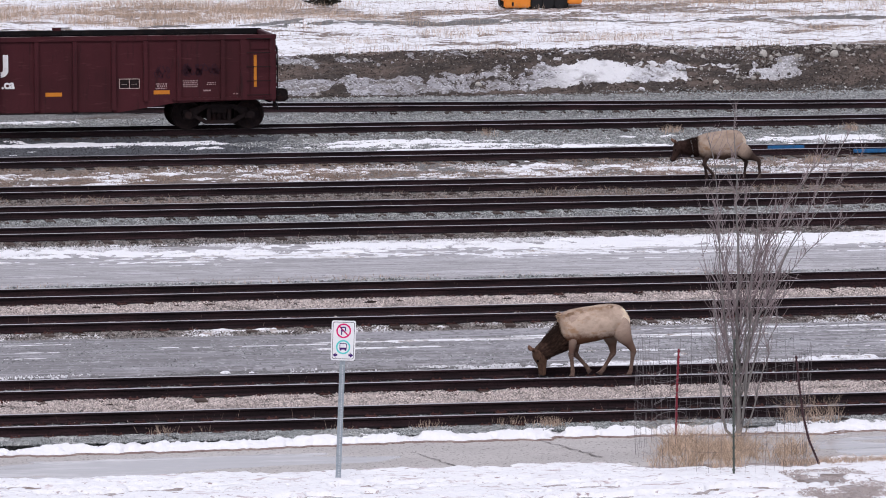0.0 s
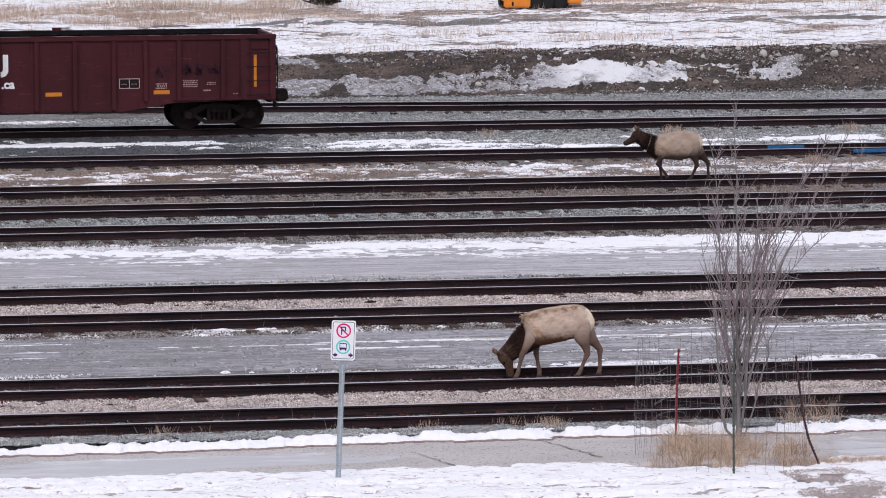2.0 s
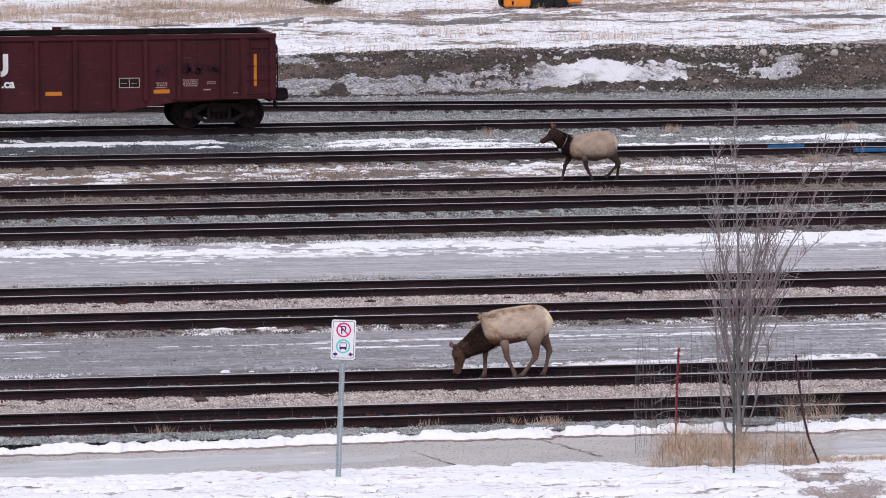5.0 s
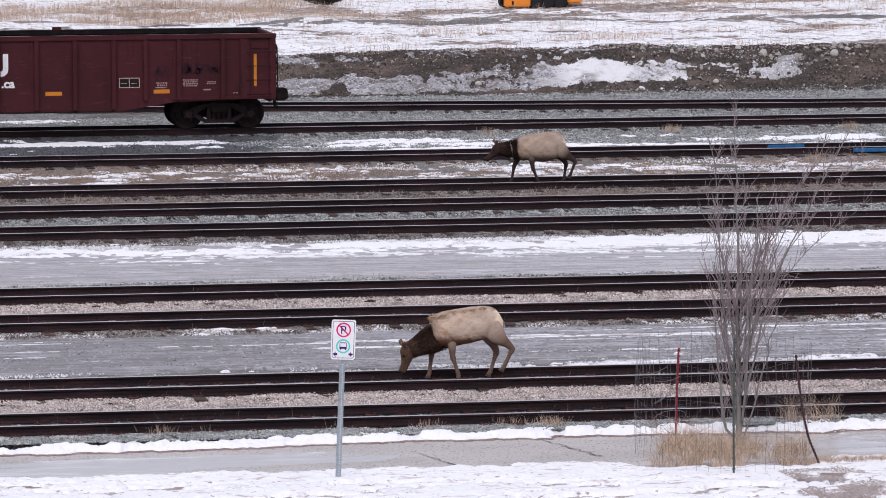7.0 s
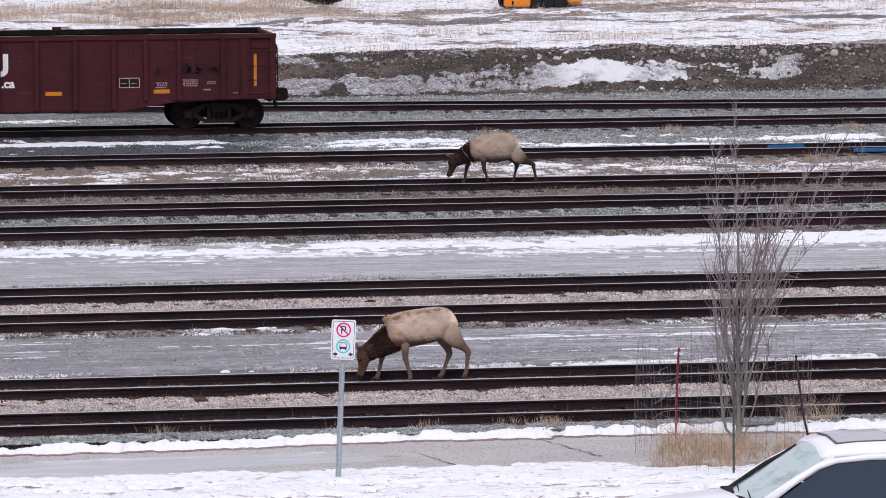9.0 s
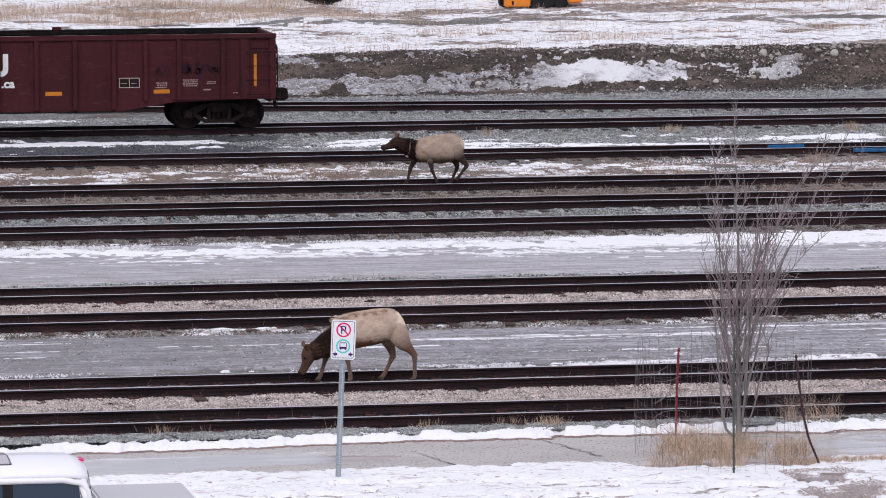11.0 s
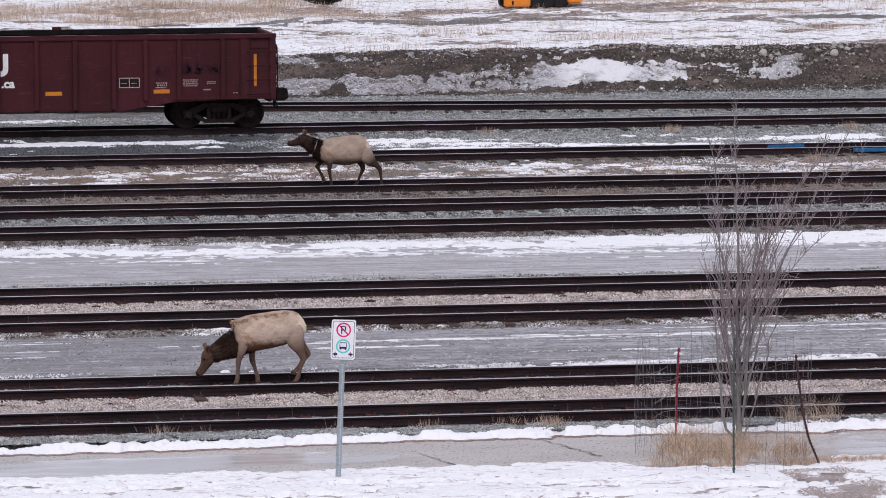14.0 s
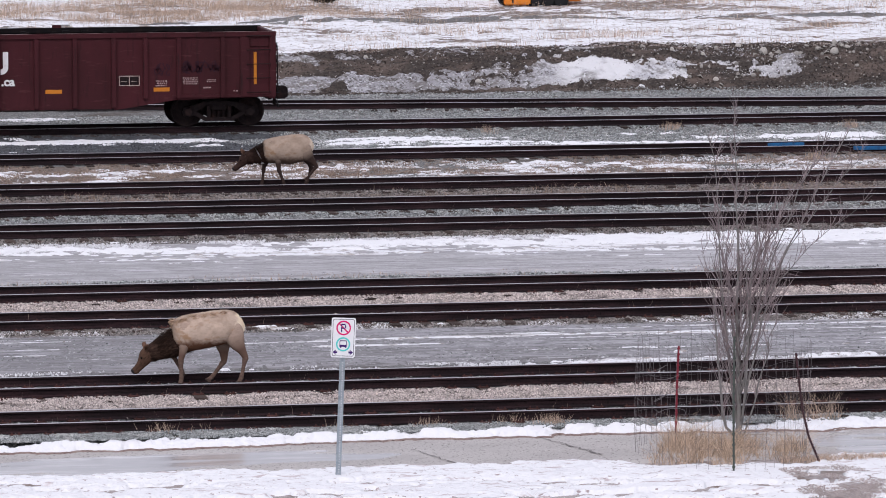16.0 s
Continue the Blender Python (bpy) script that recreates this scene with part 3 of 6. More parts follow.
def gondola():
    g = empty("gondola_wagon", 21.55, 144.62, 0, "weathered maroon steel gondola wagon standing on the rails", "railway wagon")
    L, w, top = 15.6, 1.45, 2.585
    # body floor and walls; x runs from 0 at the visible end to -L
    sill = [(0, 0.80), (-0.35, 0.86), (-2.85, 0.80), (-4.55, 0.54), (-11.05, 0.54), (-12.75, 0.80), (-15.25, 0.86), (-L, 0.80)]
    outline = [(-0.02, top), *sill, (-L + 0.02, top)]
    for y0, y1 in ((-w, -w + 0.05), (w - 0.05, w)):
        part("side_wall", prism(bmesh.new(), outline, y0, y1), [MAROON], g)
    part("floor_plate", boxes((-L, 0, -w + 0.05, w - 0.05, 0.86, 0.95)), INNER_BLACK, g, "black wagon floor")
    for x0, x1 in ((-0.05, 0), (-L, -L + 0.05)):
        part("end_wall", boxes((x0, x1, -w + 0.05, w - 0.05, 0.9, top)), MAROON, g)
    # lining and far chord take the near-black colour, the near chord stays maroon
    part("inner_lining", boxes((-L + 0.06, -0.06, w - 0.09, w - 0.055, 0.96, top - 0.02)), INNER_BLACK, g, "black inner side")
    for y, paint in ((-w - 0.02, MAROON), (w - 0.09, INNER_BLACK)):
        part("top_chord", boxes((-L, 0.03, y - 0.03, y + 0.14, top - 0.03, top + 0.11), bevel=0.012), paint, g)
    for x in (-0.09, -L - 0.02):
        part("end_chord", boxes((x, x + 0.12, -w + 0.13, w - 0.13, top - 0.03, top + 0.09), bevel=0.012), MAROON, g)
    ribs = [-1.48, -2.72, -3.66, -4.55, -5.64, -6.71, -7.78, -8.85, -9.92, -11.0, -11.95, -12.9, -14.1]
    for x in ribs:
        low = 0.62 if -11.2 < x < -4.4 else 0.86
        for y in (-w - 0.115, w):
            part("rib", boxes((x - 0.065, x + 0.065, y, y + 0.115, low, top - 0.03), bevel=0.014), MAROON, g)
    for x0, x1 in ((-0.99, -0.72), (-0.16, 0.02), (-L, -L + 0.16)):
        part("corner_post", boxes((x0, x1, -w - 0.06, -w, 0.86 if x0 > -0.9 else 0.88, top - 0.03), bevel=0.012), MAROON, g)
    part("worn_edge", boxes((-L, 0.03, -w - 0.045, -w + 0.02, top + 0.11, top + 0.116)), DUST, g, "dusty worn rim edge")
    part("side_sill", boxes((-2.9, 0, -w - 0.05, -w, 0.86, 0.95), bevel=0.01), MAROON, g)
    # ladder rungs, brake gear, coupler
    for k in range(5):
        z = 1.0 + k * 0.395
        bm = bmesh.new()
        tube(bm, [(-0.80, -w - 0.06, z), (-0.80, -w - 0.11, z), (-0.12, -w - 0.11, z), (-0.12, -w - 0.06, z)], 0.013, 6)
        part("ladder_rung", bm, BLACK_IRON, g)
    for k in range(4):
        bm = bmesh.new()
        z = 1.15 + k * 0.4
        tube(bm, [(0.0, -w + 0.15, z), (0.09, -w + 0.15, z), (0.09, -w + 0.65, z), (0.0, -w + 0.65, z)], 0.013, 6)
        part("end_rung", bm, BLACK_IRON, g)
    for y, zs in ((-w + 0.30, (1.0, 2.3)), (-w + 0.62, (1.0, 2.3)), (-0.75, (1.1, 1.85))):
        bm = bmesh.new()
        tube(bm, [(0.11, y, zs[0]), (0.12, y, (zs[0] + zs[1]) / 2), (0.11, y, zs[1])], 0.018, 6)
        part("brake_rod", bm, BLACK_IRON, g)
    for z in (1.28, 1.72, 2.16):
        part("end_stiffener", boxes((0.0, 0.07, -w + 0.06, w - 0.06, z - 0.05, z + 0.05), bevel=0.012), MAROON, g)
    part("upper_panel", boxes((-0.70, -0.18, -w - 0.03, -w, 2.28, 2.50), bevel=0.008), MAROON, g, "maroon placard board under the rim")
    # thin black strip: the shade under the side's lower edge, put in as colour
    part("sill_shadow_strip", boxes((-L + 4.55, -4.55, -w - 0.03, -w, 0.54, 0.585), bevel=0.006), BLACK_IRON, g, "black strip painted as shade along the side's lower edge")
    bm = bmesh.new()
    for k in range(16):
        a, b = 2 * math.pi * k / 16, 2 * math.pi * (k + 1) / 16
        tube(bm, [(0.13, -0.75 + 0.28 * math.cos(a), 2.05 + 0.28 * math.sin(a)), (0.13, -0.75 + 0.28 * math.cos(b), 2.05 + 0.28 * math.sin(b))], 0.016, 5)
    box(bm, 0.0, 0.13, -0.85, -0.65, 1.85, 2.25)
    part("brake_wheel", bm, BLACK_IRON, g)
    bm = boxes((-0.1, 0.30, -0.12, 0.12, 0.76, 0.98), (0.22, 0.50, -0.20, 0.20, 0.70, 1.06), (0.42, 0.57, 0.02, 0.22, 0.72, 1.04), (0.46, 0.56, -0.20, -0.05, 0.74, 1.0), (0.10, 0.20, -0.40, -0.30, 0.55, 0.90), (-0.05, 0.06, -0.45, 0.45, 0.70, 1.08), bevel=0.02)
    part("coupler", bm, BLACK_IRON, g)
    bm = bmesh.new()
    tube(bm, [(0.05, -0.55, 0.84), (0.14, -0.58, 0.72), (0.20, -0.56, 0.60), (0.23, -0.5, 0.50)], 0.025, 6)
    tube(bm, [(0.0, -1.2, 0.98), (0.16, -1.2, 0.96), (0.16, -0.4, 0.90)], 0.014, 6)
    part("air_hose", bm, RUBBER, g)
    # bogies
    for cx in (-1.535, -14.07):
        for s in (-1, 1):
            ys = s * 1.02
            bm = bmesh.new()
            prism(bm, [(cx - 0.98, 0.50), (cx - 0.80, 0.60), (cx - 0.42, 0.72), (cx + 0.42, 0.72), (cx + 0.80, 0.60), (cx + 0.98, 0.50), (cx + 0.98, 0.36), (cx + 0.78, 0.36), (cx + 0.36, 0.60), (cx - 0.36, 0.60), (cx - 0.78, 0.36), (cx - 0.98, 0.36)], ys - 0.06, ys + 0.06)
            prism(bm, [(cx - 0.80, 0.40), (cx - 0.40, 0.17), (cx + 0.40, 0.17), (cx + 0.80, 0.40), (cx + 0.62, 0.42), (cx + 0.34, 0.27), (cx - 0.34, 0.27), (cx - 0.62, 0.42)], ys - 0.06, ys + 0.06)
            box(bm, cx - 0.34, cx - 0.24, ys - 0.06, ys + 0.06, 0.26, 0.62)
            box(bm, cx + 0.24, cx + 0.34, ys - 0.06, ys + 0.06, 0.26, 0.62)
            part("bogie_side_frame", bm, BLACK_IRON, g, "grimy cast bogie side frame")
            for k in (-0.14, 0.0, 0.14):
                bm = bmesh.new()
                pts = [(cx + k + 0.055 * math.cos(t * 1.05), ys + 0.055 * math.sin(t * 1.05) - 0.02 * s, 0.27 + 0.0052 * t) for t in range(40)]
                tube(bm, pts, 0.014, 5)
                part("coil_spring", bm, BLACK_IRON, g)
            part("bolster_end", boxes((cx - 0.22, cx + 0.22, ys - 0.09, ys + 0.09, 0.48, 0.62), bevel=0.02), BLACK_IRON, g)
        part("bolster", boxes((cx - 0.24, cx + 0.24, -0.95, 0.95, 0.24, 0.78), (cx - 0.62, cx + 0.62, -0.70, 0.70, 0.34, 0.62)), BLACK_IRON, g)
        for dx in (-0.875, 0.875):
            bm = disc_y(bmesh.new(), cx + dx, -0.9, 0.9, 0.425, [(0, 0.07), (1, 0.07)], 12)
            ax = part("axle", bm, BLACK_IRON, g)
            for s in (-1, 1):
                bm = disc_y(bmesh.new(), cx + dx, s * 0.69, s * 0.83, 0.425, [(0, 0.12), (0.0, 0.455), (0.2, 0.455), (0.25, 0.43), (0.95, 0.42), (1.0, 0.40), (0.85, 0.36), (0.6, 0.30), (0.65, 0.16), (1.0, 0.13), (1.0, 0.02)], 40)
                wh = part("wheel", bm, BLACK_IRON, ax, smooth=False)
                bm = disc_y(bmesh.new(), cx + dx, s * 0.9, s * 1.12, 0.425, [(0, 0.14), (0.8, 0.14), (1, 0.10), (1, 0.02)], 16)
                box(bm, cx + dx - 0.13, cx + dx + 0.13, s * 1.02 - 0.08, s * 1.02 + 0.08, 0.30, 0.56, bevel=0.02)
                part("axle_box", bm, BLACK_IRON, ax)
    # markings on the side
    ym = -w - 0.004
    for x0, x1, z0, z1, m in ((-6.46, -6.00, 1.03, 1.14, ORANGE), (-3.43, -2.98, 1.05, 1.16, ORANGE), (-0.60, -0.515, 1.22, 2.12, ORANGE)):
        part("reflector_strip", boxes((x0, x1, ym - 0.002, -w, z0, z1)), m, g, "orange reflective strip")
    bm = bmesh.new()
    for a, b, c, d in ((-4.40, -3.82, 1.482, 1.50), (-4.40, -3.82, 1.22, 1.235), (-4.40, -4.382, 1.22, 1.50), (-3.838, -3.82, 1.22, 1.50), (-4.118, -4.102, 1.22, 1.50), (-4.34, -4.18, 1.34, 1.35), (-4.06, -3.90, 1.34, 1.35)):
        box(bm, a, b, ym - 0.004, -w, c, d)
    part("stencil_frame", bm, STENCIL, g, "white painted rectangular marking frame")
    bm = boxes((-4.37, -4.125, ym - 0.001, -w, 1.25, 1.47), (-4.095, -3.85, ym - 0.001, -w, 1.25, 1.47))
    part("stencil_field", bm, BLACK_IRON, g, "black painted consolidated stencil field")
    bm = bmesh.new()
    rng = random.Random(4)
    for x0, x1, z, n, h in ((-3.38, -3.05, 1.32, 3, 0.04), (-2.62, -2.18, 1.40, 4, 0.035), (-1.95, -1.68, 1.34, 2, 0.03), (-1.2, -1.05, 1.02, 1, 0.035)):
        for k in range(n):
            x = x0 + rng.uniform(0, 0.06)
            while x < x1:
                wd = rng.uniform(0.02, 0.07)
                box(bm, x, min(x + wd, x1), ym - 0.002, -w, z - k * h * 1.55, z - k * h * 1.55 + h)
                x += wd + 0.02
    box(bm, -2.03, -1.82, ym - 0.002, -w, 1.12, 1.16)
    tagged(part("stencil_marking", bm, SCUFF, g, "faded white stencilled lines"), kind="stuff")
    bm = bmesh.new()
    for cx, cz, n in ((-3.2, 1.68, 9), (-2.1, 1.72, 34)):
        for k in range(n):
            x = cx + rng.uniform(-0.5, 0.5) * (1 if n > 10 else 0.4)
            z = cz + rng.uniform(-0.1, 0.1)
            pts = [(x + 0.05 * math.cos(i * 1.1 + k), ym - 0.003, z + 0.09 * math.sin(i * 0.9 + k * 2)) for i in range(6)]
            for p, q in zip(pts, pts[1:]):
                d = Vector((q[0] - p[0], 0, q[2] - p[2])).normalized() * 0.012
                side = Vector((-d.z, 0, d.x))
                bm.faces.new([bm.verts.new(Vector(v) + o) for v, o in ((p, side), (q, side), (q, -side), (p, -side))])
    tagged(part("graffiti", bm, GRAFFITI, g, "dark scrawled spray paint"), kind="stuff")
    # big white emblem stroke with a hooked foot
    def arc(cx, cz, r0, r1, a0, a1, n=10):
        o = [(cx + r1 * math.cos(radians(a0 + (a1 - a0) * i / n)), cz + r1 * math.sin(radians(a0 + (a1 - a0) * i / n))) for i in range(n + 1)]
        return o + [(cx + r0 * math.cos(radians(a1 - (a1 - a0) * i / n)), cz + r0 * math.sin(radians(a1 - (a1 - a0) * i / n))) for i in range(n + 1)]
    bm = bmesh.new()
    box(bm, -7.64, -7.49, ym - 0.004, -w, 1.775, 2.21)
    prism(bm, arc(-7.69, 1.78, 0.05, 0.20, 0, -180), ym - 0.004, -w)
    part("emblem", bm, WHITE, g, "white painted emblem stroke")
    cu = bpy.data.curves.new("web_lettering", "FONT")
    cu.body, cu.size, cu.extrude, cu.align_x = ".ca", 0.34, 0.002, "LEFT"
    cu.offset = 0.012
    te = new("lettering", cu)
    te.data.materials.append(WHITE)
    te.parent = g
    te.matrix_basis = pose(-7.69, ym - 0.004, 1.27, 90, 0, 0)
    te["label"] = "white letters .ca"
    part("hatch_block", boxes((-5.95, -5.70, w - 0.1, w + 0.02, top + 0.09, top + 0.19), bevel=0.01), MAROON, g, "small steel block on the rim")
    # scrap left along the far rim
    rng = random.Random(8)
    bm = bmesh.new()
    for k in range(60):
        x = rng.uniform(-L + 0.5, -0.9)
        s = rng.uniform(0.03, 0.10)
        box(bm, x, x + s * 2, w - 0.3, w - 0.3 + s, top - 0.12, top - 0.05 + s)
    tagged(part("scrap_load", bm, INNER_BLACK, g, "dark scrap load"), kind="stuff")
    return g


gondola()


# ---- no-parking sign on a perforated post ----
def ring_mesh(bm, cx, cz, r0, r1, y0, y1, n=32):
    for k in range(n):
        a, b = 2 * math.pi * k / n, 2 * math.pi * (k + 1) / n
        prism(bm, [(cx + r * math.cos(t), cz + r * math.sin(t)) for r, t in ((r0, a), (r1, a), (r1, b), (r0, b))], y0, y1)
    return bm


def rounded(x0, x1, z0, z1, r, n=5):
    o = []
    for cx, cz, a in ((x1 - r, z1 - r, 0), (x0 + r, z1 - r, 90), (x0 + r, z0 + r, 180), (x1 - r, z0 + r, 270)):
        o += [(cx + r * math.cos(radians(a + 90 * i / n)), cz + r * math.sin(radians(a + 90 * i / n))) for i in range(n + 1)]
    return o


def sign():
    s = empty("parking_sign", 12.83, 78.83, GROUND - 0.05, "white no-parking bus sign on a leaning galvanised post in snow", "sign")
    s.matrix_basis = pose(12.83, 78.83, GROUND - 0.05, 0, 2.3, -6)
    z0, z1 = 1.92, 2.545
    bm = boxes((-0.042, 0.042, -0.012, 0.0, -0.3, 2.46), (-0.042, -0.030, 0.0, 0.035, -0.3, 2.46), (0.030, 0.042, 0.0, 0.035, -0.3, 2.46), bevel=0.003)
    post = part("post", bm, GALV, s, "galvanised U-channel post")
    for k in range(44):
        z = 0.12 + k * 0.04
        bm = disc_y(bmesh.new(), 0.006, -0.0135, -0.012, z, [(0, 0.009), (1, 0.009)], 8)
        part("bolt_hole", bm, HOLE, post)
    part("panel", prism(bmesh.new(), rounded(-0.19, 0.19, z0, z1, 0.035), -0.022, -0.016), SIGN_WHITE, s, "white aluminium sign panel")
    bm = bmesh.new()
    prism(bm, rounded(-0.170, 0.170, z0 + 0.022, z1 - 0.022, 0.030), -0.0228, -0.0222)
    part("border_line", bm, CAR_GREY, s, "thin dark border")
    part("face", prism(bmesh.new(), rounded(-0.162, 0.162, z0 + 0.030, z1 - 0.030, 0.026), -0.0240, -0.0230), SIGN_WHITE, s)
    bm = ring_mesh(bmesh.new(), 0, 2.385, 0.092, 0.115, -0.0275, -0.024)
    d = 0.0075
    prism(bm, [(-0.07 - d, 2.455 - d), (-0.07 + d, 2.455 + d), (0.07 + d, 2.315 + d), (0.07 - d, 2.315 - d)], -0.0275, -0.024)
    part("prohibition_ring", bm, SIGN_RED, s, "red prohibition ring and bar")
    bm = boxes((-0.040, -0.023, -0.0285, -0.024, 2.322, 2.448), (-0.042, 0.024, -0.0284, -0.024, 2.432, 2.448), (-0.042, 0.024, -0.0284, -0.024, 2.374, 2.390), (0.020, 0.036, -0.0283, -0.024, 2.382, 2.440))
    part("letter_p", bm, SIGN_DARK, s, "dark letter P")
    part("permissive_ring", ring_mesh(bmesh.new(), 0, 2.13, 0.088, 0.112, -0.0275, -0.024), SIGN_TEAL, s, "teal permissive ring")
    bm = boxes((-0.056, 0.056, -0.0262, -0.024, 2.090, 2.122), (-0.056, -0.047, -0.0262, -0.024, 2.122, 2.184), (0.047, 0.056, -0.0262, -0.024, 2.122, 2.184), (-0.050, 0.050, -0.0261, -0.024, 2.178, 2.190), (-0.050, -0.028, -0.0262, -0.024, 2.074, 2.090), (0.028, 0.050, -0.0262, -0.024, 2.074, 2.090))
    part("bus_symbol", bm, SIGN_DARK, s, "dark bus pictogram")
    for k in (-1, 1):
        bm = bmesh.new()
        prism(bm, [(k * 0.160, 2.003), (k * 0.105, 2.047), (k * 0.118, 2.020), (k * 0.088, 2.020), (k * 0.088, 1.988), (k * 0.118, 1.988), (k * 0.105, 1.959)], -0.0265, -0.024)
        part("arrow", bm, SIGN_DARK, s, "dark arrow")
    for z in (z0 + 0.03, z1 - 0.03):
        part("bolt", disc_y(bmesh.new(), 0.0, -0.032, -0.024, z, [(0, 0.008), (1, 0.011)], 8), GALV, s)
    return s


sign()


# ---- tree with its wire cage ----
def stem(rng, start, lean, height, r0, bend=0.0, wander=0.05, n=9):
    pts, rad = [], []
    x, y, z = start
    dx, dy = lean
    for i in range(n + 1):
        t = i / n
        pts.append((x + dx * t + bend * t * t + rng.uniform(-1, 1) * wander * t, y + dy * t + rng.uniform(-1, 1) * wander * t, z + height * t))
        rad.append(r0 * (1 - 0.70 * t))
    return pts, rad


def tree():
    rng = random.Random(11)
    t = empty("tree", 19.79, 81.0, GROUND - 0.05, "bare young multi-stemmed tree with fine grey twigs", "tree")
    bm = bmesh.new()
    main, rad = stem(rng, (0, 0, -0.1), (-0.05, 0.1), 5.75, 0.052, wander=0.045, n=14)
    rad = [r * (1.45 if i == 0 else 1.0 - 0.05 * i) for i, r in enumerate(rad)]
    tube(bm, main, rad, 9)
    part("trunk", bm, BARK, t, "slender grey trunk", smooth=True)
    stems = [(main, rad)]
    # start x, start z, lean, height, radius, bend
    rows = [(-0.05, 0.45, -0.36, 4.75, 0.026, 0.0), (0.03, 0.30, 0.26, 3.2, 0.030, 0.05), (0.05, 0.55, 0.12, 3.6, 0.028, 0.10), (0.05, 0.50, 0.35, 4.75, 0.028, 1.40),
            (0.06, 1.00, 0.30, 4.1, 0.024, 1.15), (0.05, 1.6, 0.35, 2.5, 0.016, 1.7), (-0.05, 0.9, -0.30, 2.7, 0.018, 0.0), (0.10, 0.25, 0.45, 2.3, 0.022, 0.12),
            (-0.03, 1.3, -0.16, 2.6, 0.015, -0.05), (0.02, 1.0, 0.08, 2.4, 0.016, 0.0), (0.05, 1.6, 0.40, 2.2, 0.014, 0.3), (0.08, 1.4, 0.45, 3.4, 0.020, 1.35), (0.05, 2.2, 0.30, 2.7, 0.016, 1.25)]
    for x, z, lean, h, r, bend in rows:
        p, q = stem(rng, (x, rng.uniform(-0.06, 0.06), z), (lean, rng.uniform(-0.5, 0.5)), h, r, bend, wander=0.06)
        bm = bmesh.new()
        fan = math.copysign(0.03 + 0.03 * rng.random(), lean)
        p = [(px + fan * min(1, i / 2), py, pz) for i, (px, py, pz) in enumerate(p)]
        tube(bm, [(0, 0, z - 0.14), *p], [0.7 * v for v in (r, *q)], 6)
        part("limb", bm, BARK, t, smooth=True)
        stems.append((p, q))
    # the lowest limb sweeps out sideways, then up
    p = [(-0.02, 0, 0.22), (-0.12, -0.05, 0.24), (-0.24, -0.1, 0.36), (-0.31, -0.12, 0.62), (-0.34, -0.14, 1.0), (-0.40, -0.16, 1.5), (-0.44, -0.18, 2.1), (-0.50, -0.2, 2.7)]
    bm = bmesh.new()
    tube(bm, p, [0.026, 0.025, 0.023, 0.021, 0.018, 0.014, 0.009, 0.004], 6)
    part("limb", bm, BARK, t, smooth=True)
    stems.append((p, None))
    for k in range(30):
        z = rng.uniform(0.5, 2.5)
        lean = rng.uniform(-0.62, 0.68) * (0.6 + 0.4 * rng.random())
        h = rng.uniform(1.2, 2.3)
        a, q = stem(rng, (0.0, 0.0, z), (lean, rng.uniform(-0.5, 0.5)), h, rng.uniform(0.006, 0.012), rng.uniform(-0.1, 0.15), wander=0.07, n=8)
        a = [(x + math.copysign(min(0.14, abs(lean) * 0.35), lean) * min(1, 3 * i / 8), y, zz) for i, (x, y, zz) in enumerate(a)]
        bm = bmesh.new()
        tube(bm, a, q, 4)
        part("shoot", bm, TWIG, t, smooth=True)
        stems.append((a, q))
    for k in range(26):
        z = rng.uniform(0.1, 1.3)
        lean = rng.uniform(-0.42, 0.42)
        a, q = stem(rng, (rng.uniform(-0.05, 0.05), 0.0, z), (lean, rng.uniform(-0.3, 0.3)), rng.uniform(0.6, 1.4), rng.uniform(0.004, 0.007), 0.0, wander=0.06, n=7)
        bm = bmesh.new()
        tube(bm, a, q, 4)
        part("shoot", bm, BARK, t, smooth=True)
    for s, (p, q) in enumerate(stems):
        right = s in (4, 5, 6, 12, 13)
        for half in range(2):
            bm = bmesh.new()
            for k in range((22 if s == 0 else 16 if right else 10 if s < 15 else 3)):
                f = rng.uniform(0.2, 0.98) * (len(p) - 1)
                i = int(f)
                a = Vector(p[i]).lerp(Vector(p[min(i + 1, len(p) - 1)]), f - i)
                ln = rng.uniform(0.2, 0.75) * (1.15 - 0.5 * f / len(p))
                ang = rng.uniform(0, 2 * math.pi)
                out = Vector((math.cos(ang), math.sin(ang), 0)) * rng.uniform(0.15, 0.55)
                if right:
                    out.x = abs(out.x) * rng.uniform(0.6, 2.0)
                mid = a + out * ln * 0.6 + Vector((0, 0, ln * 0.42))
                end = mid + out * ln * 0.35 + Vector((rng.uniform(-0.09, 0.09), 0, ln * rng.uniform(0.3, 0.6)))
                if right and rng.random() < 0.35:
                    end = mid + Vector((0.55 * ln, 0, rng.uniform(-0.4, 0.1) * ln))
                tube(bm, [a, mid, end], [0.0058, 0.0046, 0.0028], 3, cap=False)
                for j in range(rng.randint(0, 2)):
                    b = a.lerp(mid, rng.uniform(0.4, 1.0))
                    tube(bm, [b, b + Vector((rng.uniform(-0.14, 0.14), rng.uniform(-0.1, 0.1), rng.uniform(0.08, 0.28)))], [0.0042, 0.0024], 3, cap=False)
            tagged(part("twig_spray", bm, TWIG, t, "fine bare twigs"), kind="stuff")
    return t


tree()


